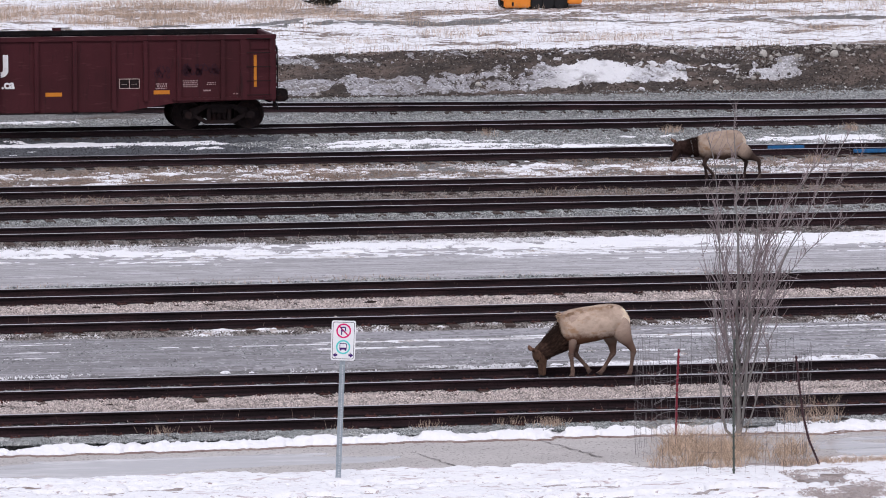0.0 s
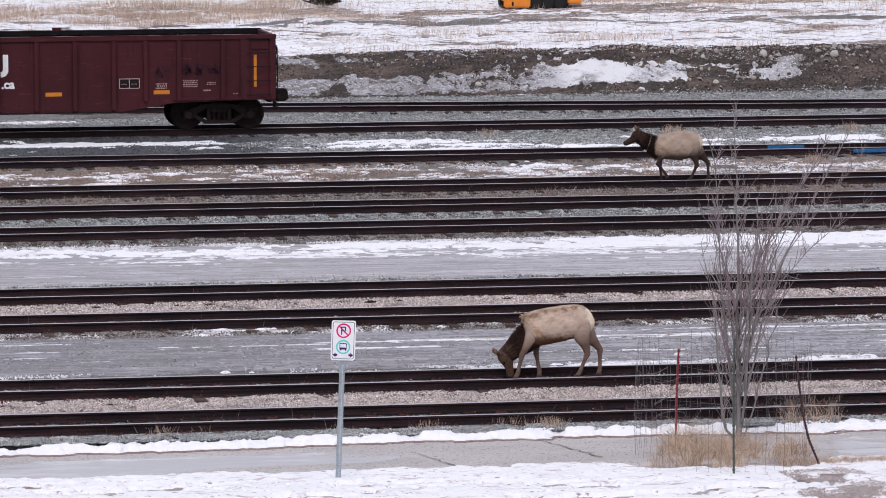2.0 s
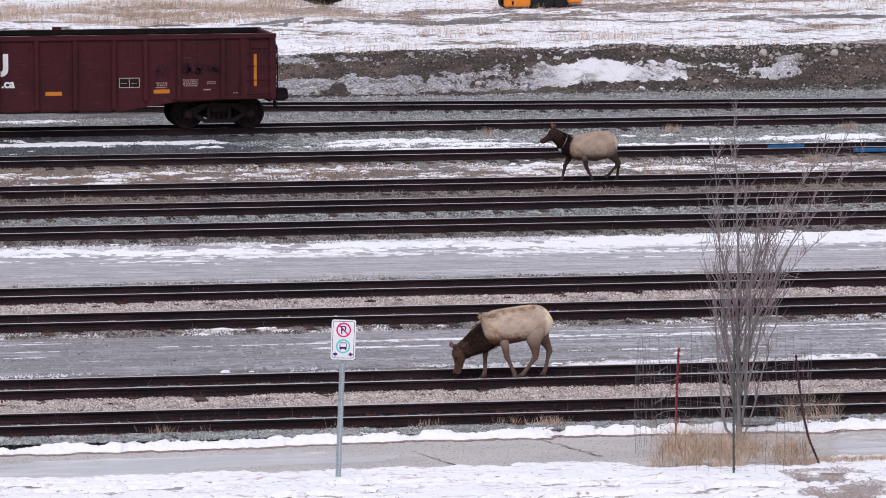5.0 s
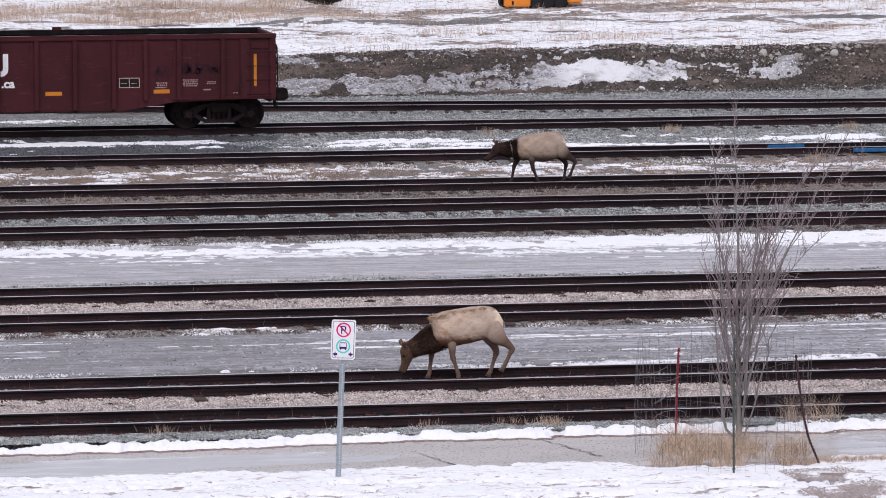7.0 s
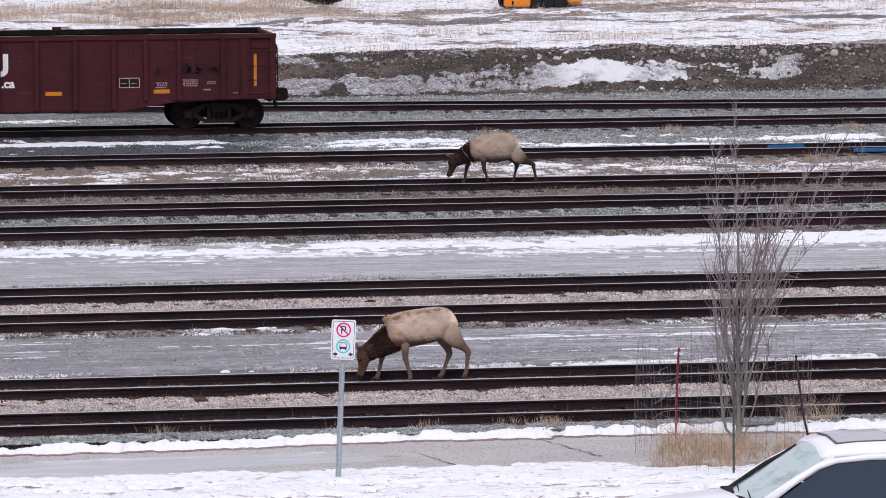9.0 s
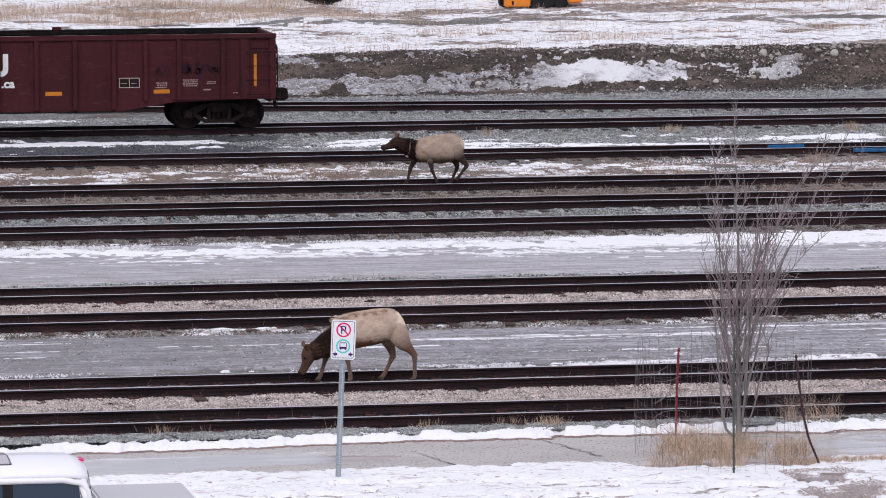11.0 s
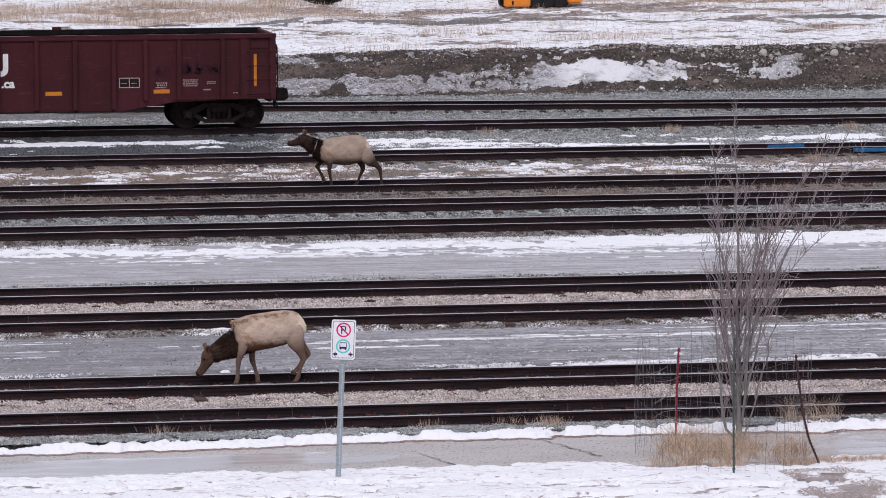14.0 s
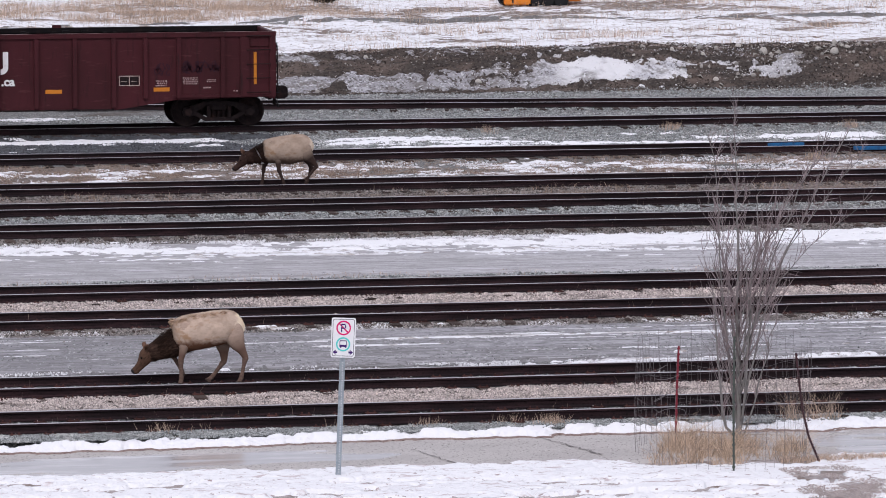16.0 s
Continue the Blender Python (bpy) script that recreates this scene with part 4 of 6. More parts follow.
def cage():
    cx, cy, rx, ry, zb, zt = 19.27, 80.0, 1.33, 1.9, GROUND - 0.04, 1.60
    c = empty("wire_cage", cx, cy, 0, "sagging page-wire fence ring around the tree", "fence")
    rng = random.Random(3)
    n = 46
    ang = [2 * math.pi * k / n for k in range(n)]
    def at(a, z, w=0.0):
        k = 1 + 0.05 * math.sin(3 * a + 1) + 0.03 * math.sin(5 * a + z * 2) + w
        return (rx * k * math.cos(a), ry * k * math.sin(a), z)
    for k, a in enumerate(ang):
        bm = bmesh.new()
        top = zt + 0.06 * math.sin(a * 2) + rng.uniform(-0.03, 0.03)
        tube(bm, [at(a + rng.uniform(-0.01, 0.01), z) for z in np.linspace(zb, top, 6)], 0.0024, 3, cap=False)
        part("upright_wire", bm, WIRE, c)
    for j, z in enumerate((-0.15, 0.1, 0.32, 0.56, 0.82, 1.1, 1.38, 1.6)):
        bm = bmesh.new()
        tube(bm, [at(a, z + 0.03 * math.sin(4 * a + j), rng.uniform(-0.012, 0.012)) for a in [2 * math.pi * k / 80 for k in range(81)]], 0.0018, 3, cap=False)
        part("line_wire", bm, WIRE, c)
    bm = bmesh.new()
    for k in range(3):
        x0 = -1.28 + 0.05 * k
        pts = [(x0 + 0.28 * t + 0.18 * math.sin(t * 6 + k), -0.5, 1.15 - 0.35 * k + 0.12 * math.sin(t * 5 + 2 * k)) for t in np.linspace(0, 1.2, 14)]
        tube(bm, pts, 0.0045, 3, cap=False)
    part("loose_wire", bm, WIRE, c, "tangled loose wire ends")


cage()


def post(name, x, y, points, r, mat, label):
    o = empty(name, x, y, GROUND - 0.05, label, "fence post")
    bm = bmesh.new()
    tube(bm, points, r, 8)
    part("shaft", bm, mat, o)
    bm = bmesh.new()
    for (a, b) in zip(points, points[1:]):
        for k in range(8):
            p = Vector(a).lerp(Vector(b), (k + 0.5) / 8)
            box(bm, p.x - r * 1.35, p.x + r * 1.35, p.y - r * 1.2, p.y + r * 0.5, p.z - 0.012, p.z + 0.012)
    tagged(part("post_stud", bm, mat, o), kind="stuff")


post("fence_post", 18.87, 81.6, [(0, 0, -0.3), (0.02, 0, 0.9), (0.05, 0, 1.62)], 0.017, RED_POST, "thin dark red steel fence post in dry grass")
post("fence_post", 18.99, 78.05, [(0, 0, -0.3), (-0.01, 0, 1.1), (0.0, 0, 2.2)], 0.017, GREEN_POST, "grey-green steel fence post beside the tree")
post("fence_post", 20.60, 78.95, [(0.06, 0, -0.2), (0, 0, 0.05), (-0.17, 0, 0.45), (-0.27, 0, 0.85), (-0.33, 0, 1.3), (-0.39, 0, 1.80)], 0.015, BLACK_POST, "bent rusty dark steel fence post")


# ---- dry grass ----
def blades(name, spots, label, mat=STRAW, lean=0.35):
    """spots: arrays of x, y, z, height, width."""
    x, y, z, h, w = spots
    n = len(x)
    rng = np.random.RandomState(n)
    a = rng.uniform(-1, 1, n) * lean * h
    b = rng.uniform(-1, 1, n) * lean * h * 0.6
    base_l = np.stack([x - w, y, z - 0.03], -1)
    base_r = np.stack([x + w, y, z - 0.03], -1)
    mid_l = np.stack([x - w * 0.8 + a * 0.35, y + b * 0.3, z + h * 0.55], -1)
    mid_r = np.stack([x + w * 0.8 + a * 0.35, y + b * 0.3, z + h * 0.55], -1)
    tip_l = np.stack([x - w * 0.25 + a, y + b, z + h], -1)
    tip_r = np.stack([x + w * 0.25 + a, y + b, z + h], -1)
    v = np.stack([base_l, base_r, mid_r, mid_l, tip_r, tip_l], 1).reshape(-1, 3)
    k = np.arange(n)[:, None] * 6
    f = np.concatenate([k + np.array([0, 1, 2, 3]), k + np.array([3, 2, 4, 5])])
    return tagged(raw(name, v, f, mat), label, "grass", kind="stuff")


def scatter(seed, n, y0, y1, density, h, w):
    rng = np.random.RandomState(seed)
    y = rng.uniform(y0, y1, n)
    x = y * TAN + rng.uniform(-1, 1, n) * (y * 0.0985 + 0.5)
    keep = rng.uniform(0, 1, n) < density(x, y)
    x, y = x[keep], y[keep]
    m = len(x)
    return x, y, ground_z(x, y), h * rng.uniform(0.35, 1.15, m), w * rng.uniform(0.6, 1.4, m)


MATTED = material("matted_grass", (0.30, 0.225, 0.18), 0.9, island=0.6)
PALE_STRAW = material("pale_straw", (0.47, 0.355, 0.265), 0.85, island=0.6)
rngc = np.random.RandomState(5)
n = 12000
gx, gy = rngc.uniform(17.9, 21.2, n), rngc.uniform(78.6, 81.7, n)
lump = fbm(gx * 2.1, gy * 1.5, 131)
mound = np.clip(1.05 - ((gx - 18.95) / 0.72) ** 2 - ((gy - 80.1) / 1.5) ** 2, 0, 1)
low = np.clip(1.0 - ((gx - 20.1) / 0.9) ** 2 - ((gy - 80.3) / 1.0) ** 2, 0, 1) * 0.75
thin = np.clip(1.0 - ((gx - 18.45) / 0.75) ** 2 - ((gy - 80.0) / 1.5) ** 2, 0, 1) * 0.4
dense = np.maximum(np.maximum(mound, low), thin)
keep = rngc.rand(n) < dense * ramp(lump, 0.36, 0.56) * 1.3
gx, gy, lump, dense = gx[keep], gy[keep], lump[keep], dense[keep]
hh = rngc.uniform(0.3, 1.15, len(gx)) * (0.10 + 0.40 * dense) * (0.5 + 0.9 * ramp(lump, 0.40, 0.62))
blades("grass_clump", (gx, gy, np.full(len(gx), GROUND - 0.02), hh, np.full(len(gx), 0.0027)), "tall dry straw-coloured grass under the tree", mat=PALE_STRAW, lean=1.2)
m = 1500
gx, gy = rngc.uniform(20.0, 22.6, m), rngc.normal(79.15, 0.12, m)
blades("grass_clump", (gx, gy, np.full(m, GROUND), 0.09 * rngc.uniform(0.3, 1.2, m), np.full(m, 0.003)), "low matted brown grass along the path's edge", lean=1.3)
n = 210
gx, gy = np.where(rngc.rand(n) < 0.4, rngc.normal(21.25, 0.10, n), rngc.normal(21.75, 0.16, n)), rngc.uniform(82.9, 83.4, n)
blades("grass_clump", (gx, gy, np.full(n, GROUND - 0.02), 0.62 * rngc.uniform(0.25, 1.1, n), np.full(n, 0.0026)), "dry grass tuft poking from the snow bank", lean=0.75)
for cx, cy, m in ((33.0, 143.2, 160), (27.6, 143.1, 70), (38.2, 143.0, 120), (34.6, 133.2, 80), (15.1, 83.7, 90), (17.2, 83.5, 220), (16.5, 83.8, 160), (10.7, 83.8, 150), (11.4, 83.9, 60), (13.7, 83.9, 50)):
    gx, gy = rngc.normal(cx, 0.14, m), rngc.normal(cy, 0.15, m)
    blades("grass_tuft", (gx, gy, np.full(m, GROUND), 0.22 * rngc.uniform(0.3, 1.2, m), np.full(m, 0.004)), "small dry grass tuft beside the rails", lean=0.5)
blades("dry_grass", scatter(1, 60000, 127.6, 133.9, lambda x, y: 0.85 * ramp(fbm(x * 0.6, y * 0.8, 111), 0.40, 0.52), 0.05, 0.005), "thin dry grass between the tracks", mat=MATTED, lean=1.8)
blades("dry_grass", scatter(2, 120000, 162.2, 205, lambda x, y: 0.03 + 0.6 * ramp(fbm(x * 0.25, y * 0.40, 113, 5), 0.54, 0.68) * (1 - ramp(y, 179, 182) * ramp(x, 29.5, 31) * ramp(36.5 - x, 0, 2)) + 0.8 * ramp(y, 177, 179) * ramp(186.5 - y, 0, 1.5) * ramp(29 - x, 0, 4) + 0.35 * ramp(y, 180, 183) * ramp(x, 38, 41), 0.26, 0.0035), "tall tan dry grass standing in the snow field")
blades("dry_grass", scatter(51, 80000, 176.5, 186.5, lambda x, y: 0.75 * ramp(32 - x, 0, 5) * ramp(fbm(x * 0.5, y * 0.5, 161), 0.38, 0.56), 0.24, 0.0032), "band of tall tan dry grass behind the wagon")
blades("dry_grass", scatter(52, 30000, 183, 192, lambda x, y: 0.7 * ramp(x, 37, 40) * ramp(fbm(x * 0.4, y * 0.5, 163), 0.42, 0.58), 0.24, 0.0032), "dry tan grass at the back of the field")
blades("dry_grass", scatter(3, 9000, 122.3, 125.4, lambda x, y: 0.7 * (fbm(x * 0.7, y, 115) > 0.5), 0.12, 0.006), "short dry grass between the tracks", mat=MATTED, lean=1.6)
for k, c in enumerate(TRACKS[:8]):
    blades("dry_weeds", scatter(20 + k, 420 if k < 5 else 900, c - 1.4, c + 1.9, lambda x, y: 0.5 * (fbm(x * 0.8, y, 117 + k) > 0.52), 0.20, 0.0015), "sparse dry weeds growing among the ties", mat=MATTED, lean=0.7)
blades("dry_weeds", scatter(40, 2000, 106.2, 107.4, lambda x, y: 0.6 * (fbm(x * 0.8, y, 119) > 0.5), 0.09, 0.005), "dry weeds along the road's edge")


# ---- ballast stones ----
GRIT_STONE = material("warm_grit", (0.42, 0.365, 0.35), 0.9, island=0.45)
WET_STONE = material("wet_ballast", (0.085, 0.09, 0.10), 0.6, island=0.7, spec=0.3)
DARK_STONE = material("dirty_ballast", (0.22, 0.20, 0.19), 0.9, island=0.8)
CLOD = material("earth_clod", (0.075, 0.06, 0.053), 0.95, island=0.85)


def stones(name, seed, count, y0, y1, size, mat, label, where=None, sink=0.3, level=None, category="ballast"):
    rng = np.random.RandomState(seed)
    y = rng.uniform(y0, y1, count)
    x = y * TAN + rng.uniform(-1, 1, count) * (y * 0.0885 + 0.4)
    if where is not None:
        k = where(x, y)
        x, y = x[k], y[k]
    n = len(x)
    s = size * rng.uniform(0.55, 1.35, n)
    z = (ground_z(x, y) if level is None else level) + s * sink
    a = rng.uniform(0, 2 * np.pi, n)[:, None] + np.array([0, 0.5, 1.0, 1.5, 0]) * np.pi + rng.uniform(-0.35, 0.35, (n, 5))
    rad = s[:, None] * rng.uniform(0.6, 1.25, (n, 5)) * np.array([1, 1, 1, 1, 0.5])
    up = s[:, None] * (rng.uniform(-0.9, 0.35, (n, 5)) * np.array([1, 1, 1, 1, 0]) + rng.uniform(0.35, 0.95, (n, 5)) * np.array([0, 0, 0, 0, 1]))
    v = np.stack([x[:, None] + rad * np.cos(a), y[:, None] + rad * np.sin(a), z[:, None] + up], -1).reshape(-1, 3)
    tri = np.array([[0, 1, 4], [1, 2, 4], [2, 3, 4], [3, 0, 4]])
    f = (np.arange(n)[:, None, None] * 5 + tri[None]).reshape(-1, 3)
    return tagged(raw(name, v, f, mat), label, category, kind="stuff")


stones("ballast", 1, 120000, 85.4, 88.2, 0.018, PALE_STONE, "pale crushed-stone ballast between the near tracks")
stones("ballast", 19, 40000, 85.25, 88.3, 0.017, PALE_STONE, "pale crushed stone spilled over the tie ends", where=lambda x, y: fbm(x * 2.2, y * 1.5, 147) + 0.10 * ramp(np.abs(y - 86.78), 1.5, 1.0) > 0.46, level=TIE_TOP + 0.002)
stones("ballast", 20, 30000, 99.5, 102.8, 0.020, PALE_STONE, "pale crushed stone spilled over the tie ends", where=lambda x, y: fbm(x * 2.2, y * 1.5, 149) + 0.10 * ramp(np.abs(y - 101.15), 1.5, 1.0) > 0.46, level=TIE_TOP + 0.002)
stones("ballast", 2, 70000, 82.9, 84.1, 0.021, STONE, "grey crushed-stone ballast beside the path", level=TIE_TOP - 0.012, where=lambda x, y: fbm(x * 1.5, y * 1.5, 183) > 0.30)
stones("ballast", 3, 80000, 99.6, 102.7, 0.021, PALE_STONE, "pale crushed-stone ballast between tracks")
stones("ballast", 4, 20000, 97.2, 98.2, 0.024, DARK_STONE, "grey ballast along the track's edge")
stones("ballast", 5, 56000, 116.8, 120.6, 0.026, STONE, "grey crushed-stone ballast between tracks")
stones("ballast", 6, 34000, 122.0, 125.6, 0.026, DARK_STONE, "dirty grey ballast between tracks")
stones("ballast", 7, 70000, 136.0, 143.8, 0.027, STONE, "grey crushed-stone ballast between tracks", where=lambda x, y: x + 5 * (fbm(x * 0.7, y * 0.7, 21) - 0.5) > 20.3)
stones("ballast", 17, 40000, 136.0, 143.8, 0.027, WET_STONE, "wet dark crushed stone between tracks", where=lambda x, y: x + 5 * (fbm(x * 0.7, y * 0.7, 21) - 0.5) < 21.3)
stones("ballast", 8, 60000, 145.4, 151.2, 0.027, STONE, "grey crushed-stone ballast under the wagon")
stones("ballast", 9, 40000, 152.5, 158.5, 0.028, STONE, "loose gravel at the foot of the bank")
stones("ballast", 10, 13000, 84.0, 90.8, 0.022, STONE, "crushed stone in the cribs between ties", where=lambda x, y: (np.abs(y - 86.8) > 1.2))
stones("ballast", 18, 16000, 113.9, 115.3, 0.024, DARK_STONE, "dark dirty ballast beside the snow band")
stones("ballast", 11, 16000, 106.2, 107.6, 0.028, STONE, "loose gravel at the road's edge")
stones("ballast", 12, 8000, 92.2, 97.6, 0.016, STONE, "scattered grit on the service road", where=lambda x, y: fbm(x * 0.8, y * 2.0, 141) > 0.5, level=GROUND + 0.05)
stones("grit_stones", 15, 90000, 75.0, 78.6, 0.010, GRIT_STONE, "loose grit and pebbles on the bare verge", where=lambda x, y: (x > 19.5) & (x < 21.5) & (fbm(x * 2, y * 2, 145) > 0.40), level=GROUND + 0.0, category="gravel")
stones("earth_clods", 14, 30000, 158.2, 162.9, 0.030, CLOD, "dark earth clods and pebbles on the bank")


def crumbs(seed, count, y0, y1, size, label, density, level=None):
    rng = np.random.RandomState(seed + 500)
    stones("snow_crumbs", seed, count, y0, y1, size, CRUMB, label, where=lambda x, y: rng.rand(len(x)) < density(x, y), level=level, category="snow")


CRUMB = material("snow_crumb", (0.68, 0.68, 0.705), 0.7, island=0.15)
crumbs(31, 9000, 91.0, 92.0, 0.022, "crumbled snow along the road's edge", lambda x, y: ramp(fbm(x * 0.9, y * 1.5, 171), 0.62 - 0.22 * ramp(x, 15.5, 19), 0.74 - 0.22 * ramp(x, 15.5, 19)) * (0.3 + 0.7 * ramp(x, 14, 18)), GROUND + 0.05)
crumbs(32, 12000, 97.1, 98.3, 0.026, "crumbled snow beside the track", lambda x, y: ramp(fbm(x * 0.9, y * 1.5, 173), 0.52, 0.66))
crumbs(33, 26000, 127.5, 133.7, 0.028, "crumbled snow among dry grass", lambda x, y: ramp(fbm(x * 0.7, y * 0.9, 175), 0.52, 0.66) * (0.25 + 0.75 * ramp(x, 16, 24)))
crumbs(34, 14000, 136.5, 142.8, 0.028, "crumbled old snow on gravel", lambda x, y: ramp(fbm(x * 0.4, y * 1.2, 177), 0.50, 0.66) * (0.15 + 0.85 * ramp(x, 20, 24)))
crumbs(35, 8000, 159.3, 161.2, 0.018, "crumbled snow on the earth bank", lambda x, y: ramp(fbm(x * 0.6, y * 1.2, 179), 0.54 - 0.10 * ramp(x, 31, 33), 0.70 - 0.10 * ramp(x, 31, 33)) * ramp(41.5 - x, 0, 2))
crumbs(36, 16000, 112.2, 114.4, 0.026, "crumbled snow at the road's edge", lambda x, y: ramp(fbm(x * 0.8, y * 1.3, 181), 0.42, 0.6), GROUND + 0.05)
stones("pebbles", 38, 170, 158.4, 161.4, 0.10, BOULDER, "rounded pale stones strewn on the bare bank", where=lambda x, y: x > 37.0, category="pebbles")
stones("pebbles", 37, 1100, 158.0, 162.6, 0.032, BOULDER, "pale pebbles strewn over the earth bank", category="pebbles")


# ---- stones and boulders on the bank ----
def boulders():
    rng = random.Random(19)
    base = bmesh.new()
    bmesh.ops.create_icosphere(base, subdivisions=2, radius=1.0)
    for v in base.verts:
        v.co *= 1 + 0.22 * noise.noise(v.co * 1.3)
    first = part("boulder", base, BOULDER, smooth=True)
    me = first.data
    k = 0
    while k < 46:
        y = rng.uniform(159.0, 161.9)
        x = y * TAN + rng.uniform(-1, 1) * 14.5
        if rng.random() > 0.22 + 0.78 * (x > 35.5):
            continue
        s = rng.uniform(0.05, 0.10) if rng.random() < 0.75 else rng.uniform(0.10, 0.15)
        ob = first if k == 0 else new("boulder", me)
        z = float(ground_z(np.array([x]), np.array([y]))[0])
        ob.matrix_basis = Matrix.LocRotScale((x, y, z + s * 0.25), Euler((rng.random() * 6, rng.random() * 6, rng.random() * 6)), (s, s * 0.9, s * 0.75))
        tagged(ob, "rounded pale grey field stone on the bank", "boulder", "stones on the bank")
        k += 1


boulders()


# ---- blue mats at the eighth track, far machine, shrub ----
for x, y, ln in ((34.40, 135.62, 1.02), (36.65, 134.11, 1.55)):
    o = empty("blue_mat", x, y, 0, "blue plastic track mat lying against the rail", "track mat")
    bm = boxes((-ln / 2, ln / 2, -0.06, -0.02, -0.135, -0.03), bevel=0.01)
    part("panel", bm, BLUE, o)
    for k in range(int(ln / 0.2)):
        part("stiffening_rib", boxes((-ln / 2 + 0.08 + k * 0.2, -ln / 2 + 0.12 + k * 0.2, -0.072, -0.06, -0.125, -0.04)), BLUE, o)


# ---- coats and small materials ----
def coat_material(name, base, cream, belly, dark, front, rump=0.37, low=0.84, soft=0.16, chest=-0.535, deep=0.60):
    m = material(name, base, 0.95, vary=[((5, 5, 5), dark, 0.46, 0.75), ((10, 26, 26), tuple(c * 0.82 for c in base), 0.50, 0.70), ((3, 6, 4), tuple(min(1, c * 1.16) for c in base), 0.50, 0.66), ((4, 9, 7), (base[0] * 0.80, base[1] * 0.66, base[2] * 0.52), 0.56, 0.68)], bump=0.012, bump_scale=45, spec=0.1)
    n, l = m.node_tree.nodes, m.node_tree.links
    b = n["Principled BSDF"]
    src = b.inputs["Base Color"].links[0].from_socket
    tc = n.new("ShaderNodeTexCoord")
    xyz = n.new("ShaderNodeSeparateXYZ")
    nz = n.new("ShaderNodeTexNoise")
    nz.inputs["Scale"].default_value = 14
    l.new(tc.outputs["Object"], xyz.inputs[0])
    l.new(tc.outputs["Object"], nz.inputs["Vector"])
    for axis, lo, hi, colour in (("Z", low, deep, belly), ("X", rump, rump + soft, cream), ("X", chest, chest - 0.085, front)):
        add = n.new("ShaderNodeMath")
        add.operation = "MULTIPLY_ADD"
        add.inputs[1].default_value = 0.12 if axis == "X" else -0.15
        l.new(nz.outputs["Fac"], add.inputs[0])
        l.new(xyz.outputs[axis], add.inputs[2])
        mr = n.new("ShaderNodeMapRange")
        off = 0.06 if axis == "X" else -0.075
        mr.inputs["From Min"].default_value, mr.inputs["From Max"].default_value = lo + off, hi + off
        l.new(add.outputs[0], mr.inputs["Value"])
        mx = n.new("ShaderNodeMixRGB")
        mx.inputs[2].default_value = (*colour, 1)
        l.new(mr.outputs[0], mx.inputs[0])
        l.new(src, mx.inputs[1])
        src = mx.outputs[0]
    l.new(src, b.inputs["Base Color"])
    return m


def hair(name, base, other):
    return material(name, base, 0.95, vary=[((12, 30, 30), other, 0.45, 0.7)], bump=0.012, bump_scale=50, spec=0.1)


def leg_coat(name, top, bottom, low):
    m = hair(name, top, tuple(c * 0.8 for c in top))
    n, l = m.node_tree.nodes, m.node_tree.links
    b = n["Principled BSDF"]
    src = b.inputs["Base Color"].links[0].from_socket
    tc, xyz, mr, mx = n.new("ShaderNodeTexCoord"), n.new("ShaderNodeSeparateXYZ"), n.new("ShaderNodeMapRange"), n.new("ShaderNodeMixRGB")
    mr.inputs["From Min"].default_value, mr.inputs["From Max"].default_value = 0.0, low
    mx.inputs[2].default_value = (*bottom, 1)
    l.new(tc.outputs["Object"], xyz.inputs[0])
    l.new(xyz.outputs["Z"], mr.inputs["Value"])
    l.new(mr.outputs[0], mx.inputs[0])
    l.new(src, mx.inputs[1])
    l.new(mx.outputs[0], b.inputs["Base Color"])
    return m


NEEDLES = material("dark_needles", (0.03, 0.028, 0.022), 0.9, island=0.4)
NEAR_COAT = coat_material("tan_coat", (0.53, 0.415, 0.335), (0.88, 0.76, 0.59), (0.175, 0.085, 0.052), (0.33, 0.235, 0.175), (0.42, 0.31, 0.24), rump=0.485, soft=0.07, low=0.79, deep=0.70)
FAR_COAT = coat_material("grey_brown_coat", (0.40, 0.312, 0.25), (0.70, 0.59, 0.48), (0.13, 0.085, 0.066), (0.27, 0.195, 0.15), (0.045, 0.026, 0.022), rump=0.53, soft=0.06, low=0.76, deep=0.64, chest=-0.56)
NEAR_MANE = hair("brown_mane", (0.034, 0.020, 0.016), (0.095, 0.056, 0.039))
FAR_MANE = hair("dark_mane", (0.030, 0.017, 0.014), (0.055, 0.032, 0.026))
NEAR_FACE = hair("brown_face", (0.105, 0.06, 0.041), (0.048, 0.029, 0.022))
FAR_FACE = hair("dark_face", (0.034, 0.020, 0.017), (0.058, 0.034, 0.028))
NEAR_THIGH = leg_coat("tan_thigh", (0.45, 0.34, 0.275), (0.155, 0.096, 0.074), -0.30)
NEAR_SHANK = hair("brown_shank", (0.135, 0.088, 0.071), (0.21, 0.145, 0.117))
FAR_THIGH = leg_coat("dark_thigh", (0.36, 0.275, 0.22), (0.05, 0.033, 0.028), -0.22)
FAR_SHANK = hair("dark_shank", (0.042, 0.028, 0.025), (0.07, 0.048, 0.04))
SHED = hair("shed_hair", (0.47, 0.335, 0.235), (0.33, 0.215, 0.145))
EARFUR = hair("reddish_ear", (0.17, 0.095, 0.068), (0.08, 0.045, 0.034))
TAILFUR = hair("cream_tail", (0.52, 0.39, 0.27), (0.42, 0.30, 0.2))
NOSE = material("nose_skin", (0.02, 0.016, 0.016), 0.35)
EYE = material("dark_eye", (0.008, 0.006, 0.005), 0.08)
HOOF = material("hoof_horn", (0.075, 0.05, 0.042), 0.6)
COLLAR = material("white_collar", (0.72, 0.72, 0.74), 0.5)
